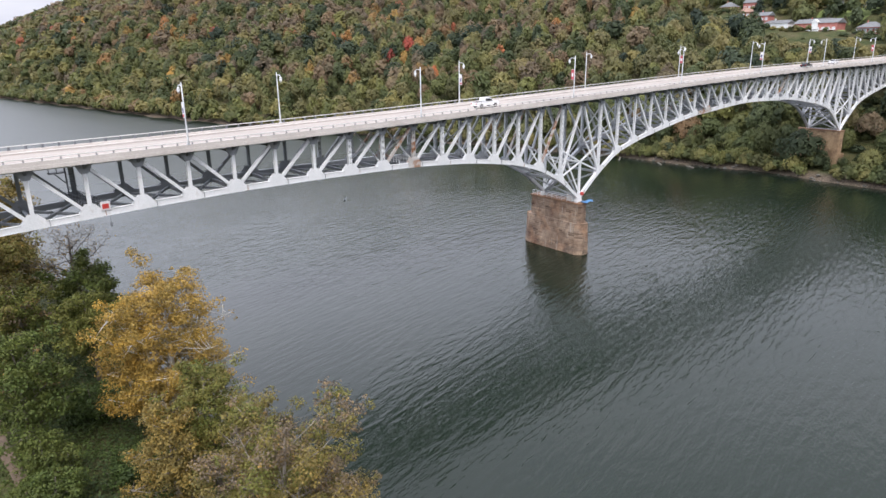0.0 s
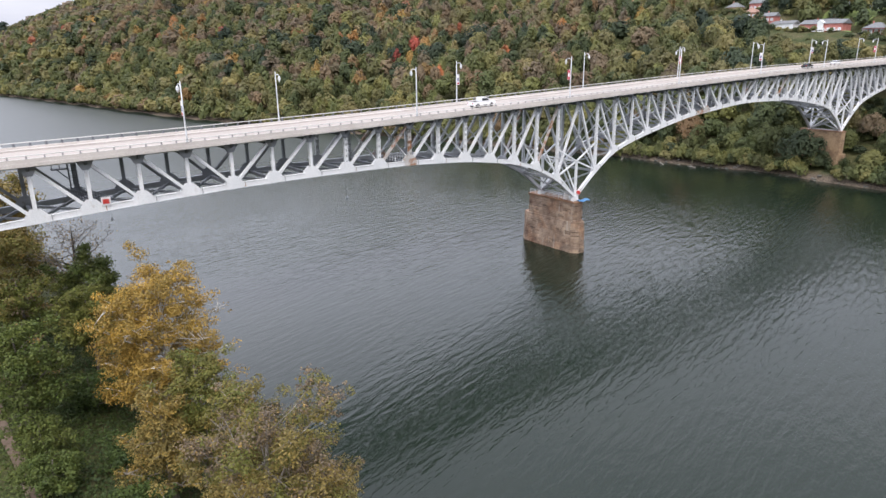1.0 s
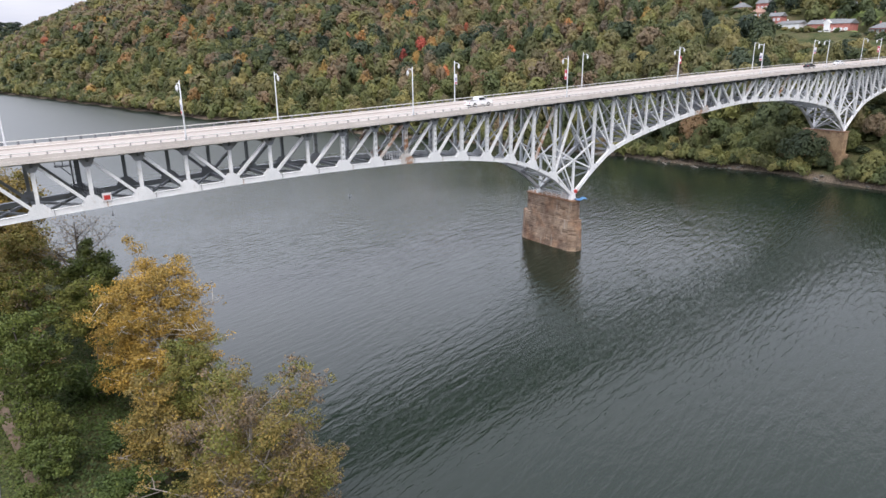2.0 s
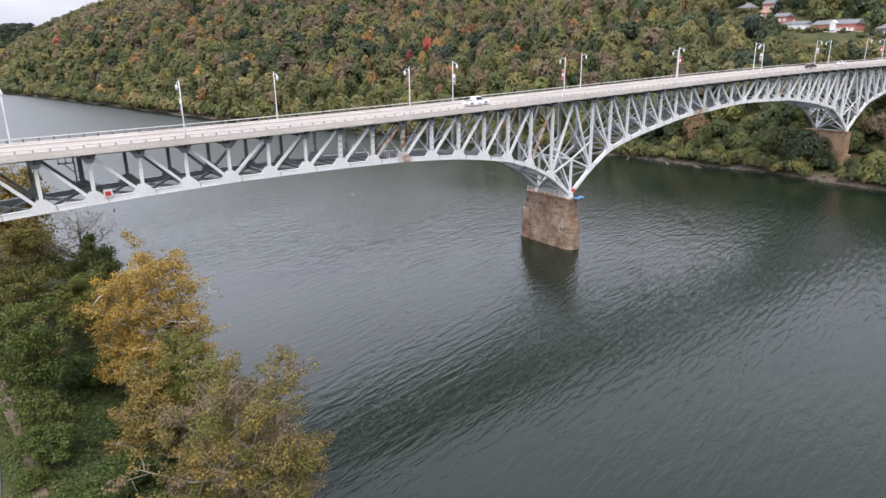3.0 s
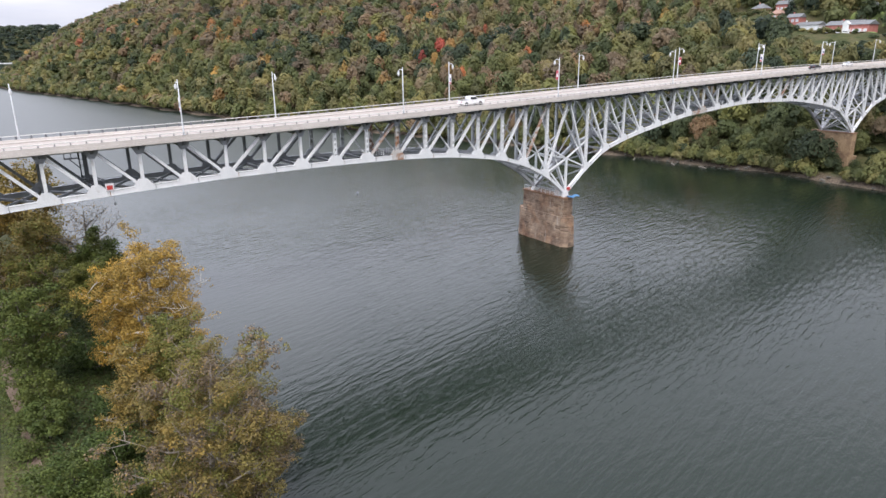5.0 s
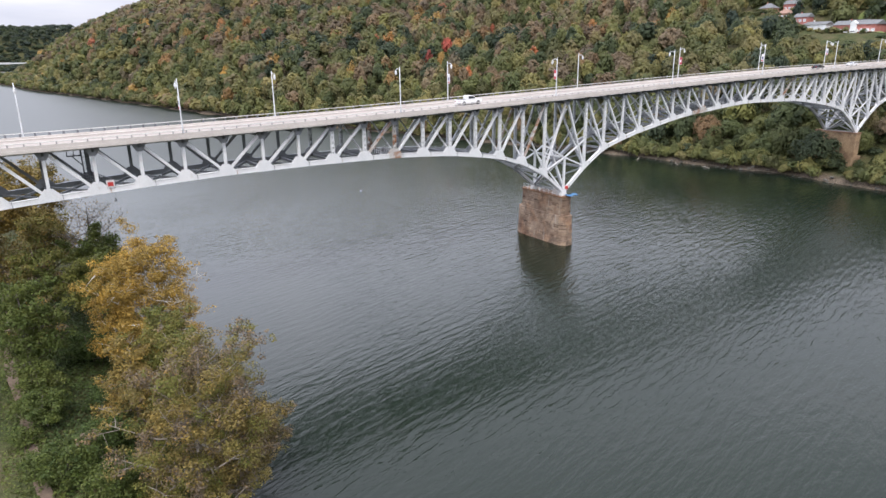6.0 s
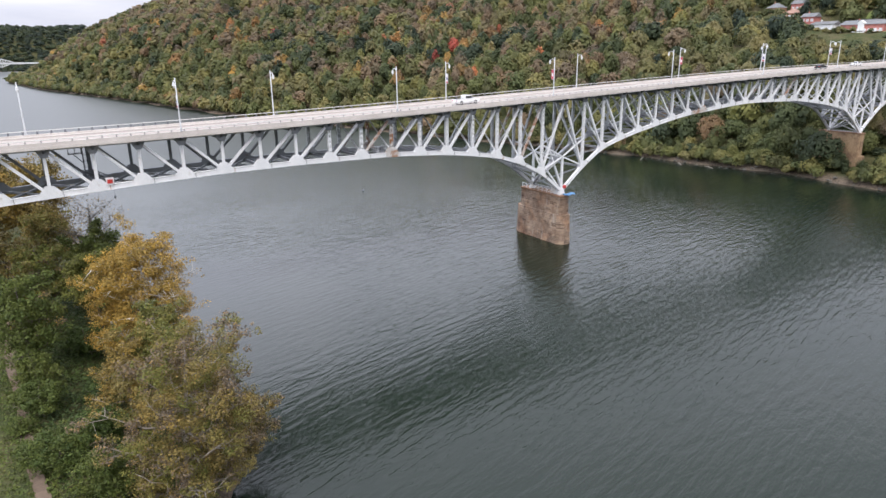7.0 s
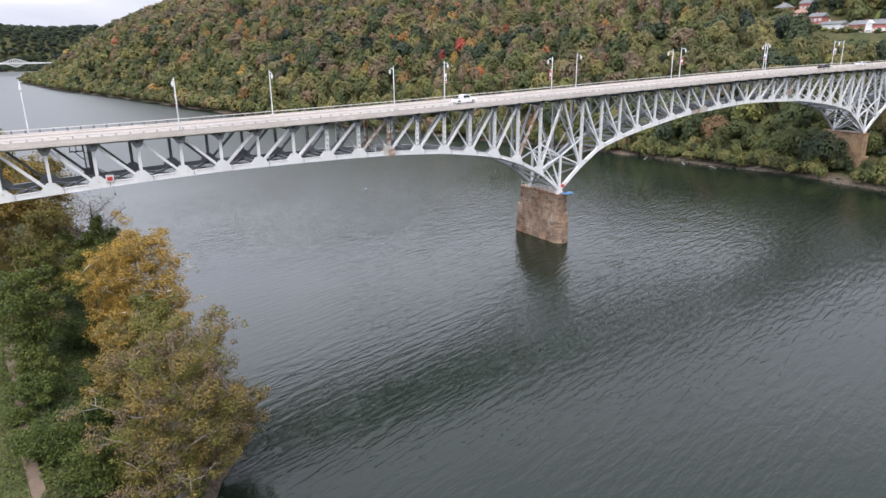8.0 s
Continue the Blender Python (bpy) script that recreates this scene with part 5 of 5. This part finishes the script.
def profile_body(pts, half, tuck=0.12):
    """A body pressed from its side outline, drawn in a little towards the top."""
    s = Solid()
    zmax = max(z for x, z in pts)
    n = len(pts)
    rings = []
    for k, y in ((0, -half), (1, half)):
        rings += [(x, y * (1 - tuck * max(0, (z - 0.9)) / max(zmax - 0.9, 0.3)), z) for x, z in pts]
    F = [tuple(range(n)), tuple(range(2 * n - 1, n - 1, -1))] + [(i, i + n, (i + 1) % n + n, (i + 1) % n) for i in range(n)]
    return s.add(rings, F)


def vehicle(name, label, x, y, heading, paint, kind):
    z = edge_z(x) + 0.5
    t = thing(name, label, "vehicle", (x, y, z))
    t.rotation_euler = Euler((0, -math.atan(0.0215) * heading, 0 if heading > 0 else math.pi))
    if kind == "pickup":
        L, half, r, wx = 5.8, 0.98, 0.41, (-1.75, 1.85)
        body = [(-2.9, 0.5), (2.85, 0.5), (2.95, 0.85), (2.85, 1.12), (1.55, 1.2), (-0.75, 1.2), (-2.9, 1.2)]
        cabin = [(-0.78, 1.19), (1.5, 1.19), (0.85, 1.82), (0.6, 1.9), (-0.55, 1.9), (-0.75, 1.8)]
        glass = [(-0.6, 1.28), (1.22, 1.28), (0.75, 1.74), (-0.56, 1.78)]
    else:
        L, half, r, wx = 4.7, 0.9, 0.34, (-1.4, 1.4)
        body = [(-2.35, 0.35), (2.3, 0.35), (2.38, 0.6), (2.25, 0.82), (1.1, 0.95), (-1.5, 1.0), (-2.3, 0.98)]
        cabin = [(-1.75, 0.98), (1.05, 0.94), (0.3, 1.38), (0.0, 1.45), (-0.9, 1.45), (-1.25, 1.38)]
        glass = [(-1.35, 1.05), (0.75, 1.02), (0.2, 1.34), (-0.95, 1.37)]
    b = profile_body(body, half, 0.05).part("body", paint, t)
    profile_body(cabin, half * 0.96, 0.2).part("cab", paint, t)
    s = Solid()
    hg = half * 0.97
    s.add([(px_, sy * (hg * (1 - 0.19 * (pz_ - glass[0][1]) / 0.6)) + sy * 0.012, pz_) for sy in (-1, 1) for px_, pz_ in glass], [(0, 1, 2, 3), (7, 6, 5, 4)])
    s.part("side_window", CARGLASS, t, "dark side glass")
    f0, f1 = cabin[1], cabin[2]
    Solid().add([(f0[0] - 0.02 + 0.03, sy * half * 0.82, f0[1] + 0.06) if q == 0 else (f1[0] + 0.06, sy * half * 0.7, f1[1] - 0.03) for sy, q in ((-1, 0), (1, 0), (1, 1), (-1, 1))], [(0, 1, 2, 3)]).part("windscreen", CARGLASS, t, "dark windscreen")
    if kind == "pickup":
        Solid().box(-2.82, -half + 0.14, 1.0, -0.86, half - 0.14, 1.206).part("cargo_bed", RUBBER, t, "dark cargo bed liner")
    for sx in wx:
        for sy in (-1, 1):
            w = Solid().tube([(sx, sy * (half - 0.2), r), (sx, sy * (half + 0.02), r)], [r, r], 16).part("wheel", RUBBER, t, "black tyre")
            Solid().tube([(sx, sy * (half + 0.0), r), (sx, sy * (half + 0.035), r)], [r * 0.62, r * 0.55], 12).part("rim", CHROME, w, "bright wheel rim")
    for sy in (-1, 1):
        y0 = sy * half * 0.7
        Solid().box(body[2][0] - 0.12, y0 - 0.2, 0.68, body[2][0] + 0.01, y0 + 0.2, 0.85).part("headlight", GLASS, t, "clear headlight")
        Solid().box(body[0][0] - 0.02, y0 - 0.1, 0.75, body[0][0] + 0.05, y0 + 0.1, 1.0).part("tail_light", REDLENS, t, "red tail light")
        Solid().box(0.95, sy * half, 1.15 if kind == "pickup" else 0.95, 1.12, sy * (half + 0.2), 1.32 if kind == "pickup" else 1.08).part("mirror", paint, t)
    Solid().box(body[2][0] - 0.06, -half * 0.85, 0.45, body[2][0] + 0.06, half * 0.85, 0.62).part("bumper", CHROME, t)
    return t


vehicle("pickup_truck", "white crew-cab pickup truck driving on the bridge", 88.4, 96.6, 1, WHITEPAINT, "pickup")
vehicle("sedan_car", "black sedan car driving on the bridge", 228.5, 96.6, 1, BLACKPAINT, "car")
vehicle("sedan_car", "white sedan car coming across the bridge", 258.0, 100.2, -1, WHITEPAINT, "car")

# ---------------------------------------------------------------- river marker
by = thing("river_buoy", "small dark can buoy floating on the river", "buoy", (101.5, 176.5, 0))
Solid().tube([(0, 0, -0.3), (0, 0, 0.1), (0, 0, 0.5), (0, 0, 0.6)], [0.26, 0.26, 0.22, 0.16], 10).part("float", GREYSTEEL, by)
Solid().tube([(0, 0, 0.6), (0, 0, 0.85)], [0.07, 0.05], 6).part("top_mark", GREYSTEEL, by)


# ---------------------------------------------------------------- houses on the far hillside
BRICK = surface("red brick", (0.34, 0.12, 0.10), (0.46, 0.19, 0.16), 0.8, 0.9, 0, 6, 0.2)
TANBRICK = surface("orange-tan brick", (0.32, 0.17, 0.11), (0.42, 0.25, 0.18), 0.8, 0.9, 0, 6, 0.2)
SIDING = surface("white house siding", (0.66, 0.67, 0.68), (0.76, 0.77, 0.77), 0.7, 0.7, 0, 8, 0.05)
GREYROOF = surface("grey roof shingles", (0.12, 0.125, 0.13), (0.20, 0.205, 0.21), 1.0, 0.9, 0, 5, 0.2)
BROWNROOF = surface("brown roof shingles", (0.25, 0.15, 0.11), (0.36, 0.23, 0.18), 1.0, 0.9, 0, 5, 0.2)
PANE = surface("pale window pane", (0.40, 0.42, 0.45), (0.58, 0.60, 0.62), 0.5, 0.2, 0, 10, 0.0)
GRASS = surface("mown lawn grass", (0.12, 0.165, 0.045), (0.17, 0.21, 0.07), 0.3, 0.95, 0, 4, 0.3)


def house(name, label, x, y, z, length, width, height, wall, roof, style, rise, windows, turn=0, porch=False, storeys=1):
    """A house whose long front looks down to the river (towards -x)."""
    t = thing(name, label, "house", (x, y, z))
    t.rotation_euler = Euler((0, 0, radians(turn)))
    a, b = width / 2, length / 2
    Solid().box(-a, -b, -2.5, a, b, height).part("wall", wall, t)
    e = 0.5
    if style == "gable":
        V = [(-a - e, -b - e, height - 0.1), (a + e, -b - e, height - 0.1), (a + e, b + e, height - 0.1), (-a - e, b + e, height - 0.1), (0, -b - e, height + rise), (0, b + e, height + rise)]
        F = [(0, 3, 5, 4), (1, 4, 5, 2), (0, 4, 1), (3, 2, 5), (0, 1, 2, 3)]
    else:
        q = max(0.3, b - a * 0.8)
        V = [(-a - e, -b - e, height - 0.1), (a + e, -b - e, height - 0.1), (a + e, b + e, height - 0.1), (-a - e, b + e, height - 0.1), (0, -q, height + rise), (0, q, height + rise)]
        F = [(0, 3, 5, 4), (1, 4, 5, 2), (0, 4, 1), (3, 2, 5), (0, 1, 2, 3)]
    r = Solid().add(V, F).part("roof", roof, t)
    Solid().box(0.4, b * 0.4, height + rise * 0.4, 1.0, b * 0.4 + 0.6, height + rise + 0.8).part("chimney", wall, r)
    for s in range(storeys):
        for i in range(windows):
            wy = -b + length * (i + 0.5) / windows
            zz = height * (s + 0.45) / storeys
            w = Solid().box(-a - 0.06, wy - 0.75, zz - 0.75, -a - 0.004, wy + 0.75, zz + 0.75).part("window", SIDING, t, "white window frame")
            Solid().box(-a - 0.09, wy - 0.6, zz - 0.6, -a - 0.064, wy + 0.6, zz + 0.6).part("pane", PANE, w)
    if porch:
        Solid().box(-a - 2.2, -b * 0.9, height * 0.42, -a - 0.004, b * 0.9, height * 0.42 + 0.2).part("porch_floor", SIDING, t)
        Solid().box(-a - 2.4, -b, height * 0.85, -a - 0.004, b, height * 0.85 + 0.25).part("porch_roof", roof, t)
        for i in range(5):
            py = -b * 0.85 + 1.7 * b * i / 4
            Solid().box(-a - 2.15, py - 0.1, -2.0, -a - 1.95, py + 0.1, height * 0.85).part("porch_post", SIDING, t)
        for i in range(20):
            py = -b * 0.85 + 1.7 * b * i / 19
            Solid().box(-a - 2.1, py - 0.04, height * 0.42 + 0.2, -a - 2.02, py + 0.04, height * 0.42 + 1.1).part("baluster", SIDING, t)
    return t


hall = house("brick_hall", "long red brick building with white windows and a grey roof", 389, 160.8, 50.6, 21.5, 11, 5.2, BRICK, GREYROOF, "gable", 2.2, 8)
Solid().box(-6.6, -1.4, -1, -5.504, 1.4, 5.6).part("entrance_bay", SIDING, hall, "white entrance bay")
Solid().add([(-6.8, -1.7, 5.6), (-6.8, 1.7, 5.6), (-6.8, 0, 7.2), (-4.0, -1.7, 5.6), (-4.0, 1.7, 5.6), (-4.0, 0, 7.2)], [(0, 1, 2), (5, 4, 3), (0, 2, 5, 3), (1, 4, 5, 2), (0, 3, 4, 1)]).part("entrance_gable", SIDING, hall, "white entrance gable")
Solid().box(-7.6, -10.4, 1.6, -5.504, -2.0, 1.8).part("terrace", SIDING, hall, "white railed terrace")
for i in range(24):
    yy = -10.3 + 8.2 * i / 23
    Solid().box(-7.55, yy - 0.04, 1.8, -7.47, yy + 0.04, 2.7).part("baluster", SIDING, hall)
for yy in (-10.2, -7.5, -4.8, -2.3):
    Solid().box(-7.6, yy - 0.1, -1.5, -7.4, yy + 0.1, 1.6).part("terrace_post", SIDING, hall)
house("white_garage", "low white block building with a grey roof", 389, 182.3, 53.2, 12.5, 8, 3.4, SIDING, GREYROOF, "gable", 1.6, 0)
house("frame_house", "grey-roofed house with a red and white porch", 391, 192, 57.6, 7.5, 7, 3.4, BRICK, GREYROOF, "gable", 2.0, 3)
house("brick_house", "tan brick house with a brown hipped roof", 398, 206.5, 60.4, 8.0, 8, 3.4, TANBRICK, BROWNROOF, "hip", 2.4, 3)
house("brick_house", "tan brick house with a pale grey hipped roof", 404, 221, 64.0, 8.0, 8, 3.6, TANBRICK, GREYROOF, "hip", 2.8, 3)
house("brick_house", "red brick house with a grey gabled roof", 412, 211, 65.0, 7.5, 7, 4.6, BRICK, GREYROOF, "gable", 2.2, 3, storeys=1)
house("brick_house", "square red brick house with a white upper porch", 388, 135.2, 47.0, 10.0, 9, 6.0, BRICK, GREYROOF, "hip", 2.6, 4, porch=True, storeys=2)
house("white_house", "tall white house on the upper hillside", 428, 166, 62.0, 8.0, 7, 4.6, SIDING, GREYROOF, "gable", 2.6, 3, storeys=2)
house("white_garage", "small white garage on the upper lawn", 432, 152, 62.5, 6.5, 6, 3.0, SIDING, GREYROOF, "gable", 1.6, 1)
house("grey_house", "pale grey house at the edge of the lawn", 402, 120, 52.6, 9.0, 8, 4.5, SIDING, GREYROOF, "gable", 2.4, 3)
carport = thing("flat_shed", "long low shed with a flat roof behind the brick hall", "shed", (402, 166, 56.0))
Solid().box(-2, -5.5, -4, 2, 5.5, 2.6).part("wall", SIDING, carport)
Solid().box(-2.4, -6, 2.604, 2.4, 6, 2.85).part("roof", GREYROOF, carport)


def lawn(x0, x1, y0, y1, lift=0.12):
    xs, ys = np.linspace(x0, x1, 14), np.linspace(y0, y1, 18)
    V = [(x, y, float(ground_height(x, y)) + lift) for y in ys for x in xs]
    F = [(j * 14 + i, j * 14 + i + 1, j * 14 + i + 15, j * 14 + i + 14) for j in range(17) for i in range(13)]
    me = Solid().add(V, F).mesh("lawn", True)
    me.materials.append(GRASS)
    return tagged(new("lawn", me), "mown green lawn round the hillside houses", "lawn", kind="structure")


lawn(374, 384, 142, 176)
lawn(400, 426, 144, 170)
pole = thing("utility_pole", "tall wooden utility pole on the hillside lawn", "pole", (420, 158, float(ground_height(420, 158))))
Solid().tube([(0, 0, -0.5), (0, 0, 12)], [0.2, 0.14], 7).part("pole", BARK, pole)
Solid().box(-0.08, -1.3, 10.8, 0.08, 1.3, 11.0).part("crossarm", BARK, pole)
for lx, ly, pt in ((362, 162, WHITEPAINT), (363, 158.5, WHITEPAINT)):
    zz = float(ground_height(lx + 12, ly))
    v = thing("parked_car", "white car parked before the brick hall", "car", (lx + 14, ly, zz + 0.14))
    v.rotation_euler = Euler((0, 0, radians(95)))
    profile_body([(-2.2, 0.3), (2.2, 0.3), (2.25, 0.7), (1.1, 0.9), (-1.6, 0.95), (-2.2, 0.9)], 0.88).part("body", pt, v)
    profile_body([(-1.7, 0.92), (1.0, 0.89), (0.2, 1.4), (-1.2, 1.4)], 0.84, 0.2).part("cab", CARGLASS, v)
    for sx in (-1.4, 1.4):
        for sy in (-0.86, 0.7):
            Solid().tube([(sx, sy, 0.32), (sx, sy + 0.16, 0.32)], [0.32, 0.32], 12).part("wheel", RUBBER, v)

# ---------------------------------------------------------------- the distant truss bridge
fb = thing("distant_bridge", "distant white through-truss bridge across the river bend", "bridge", (-3, 2080, 6))
for x in (-330, -110, 110):
    Solid().box(x - 4, -8, -9, x + 4, 8, 19.9).part("pier", CONCRETE, fb)
Solid().box(-700, -6, 20, 500, 6, 23).part("deck", STEEL, fb)


def far_truss(t):
    c = 0.0
    tops = []
    for i in range(-10, 11):
        x = c + i * 5
        h = 1 + 10 * max(0, 1 - abs(i) / 6.0) ** 0.9
        low = 20 - 8 * max(0, 1 - abs(i) / 4.0)
        tops.append((x, h + 22, low))
    for y in (-6.5, 6.5):
        for (x0, h0, l0), (x1, h1, l1) in zip(tops, tops[1:]):
            Solid().beam((x0, y, h0), (x1, y, h1), 1.4, 1.6).part("top_chord", STEEL, t)
            Solid().beam((x0, y, l0), (x1, y, l1), 1.4, 1.6).part("bottom_chord", STEEL, t)
            Solid().beam((x0, y, l0), (x1, y, h1), 1.0, 1.1).part("diagonal", STEEL, t)
            Solid().beam((x0, y, l0), (x0, y, h0), 1.0, 1.1).part("vertical", STEEL, t)


far_truss(fb)
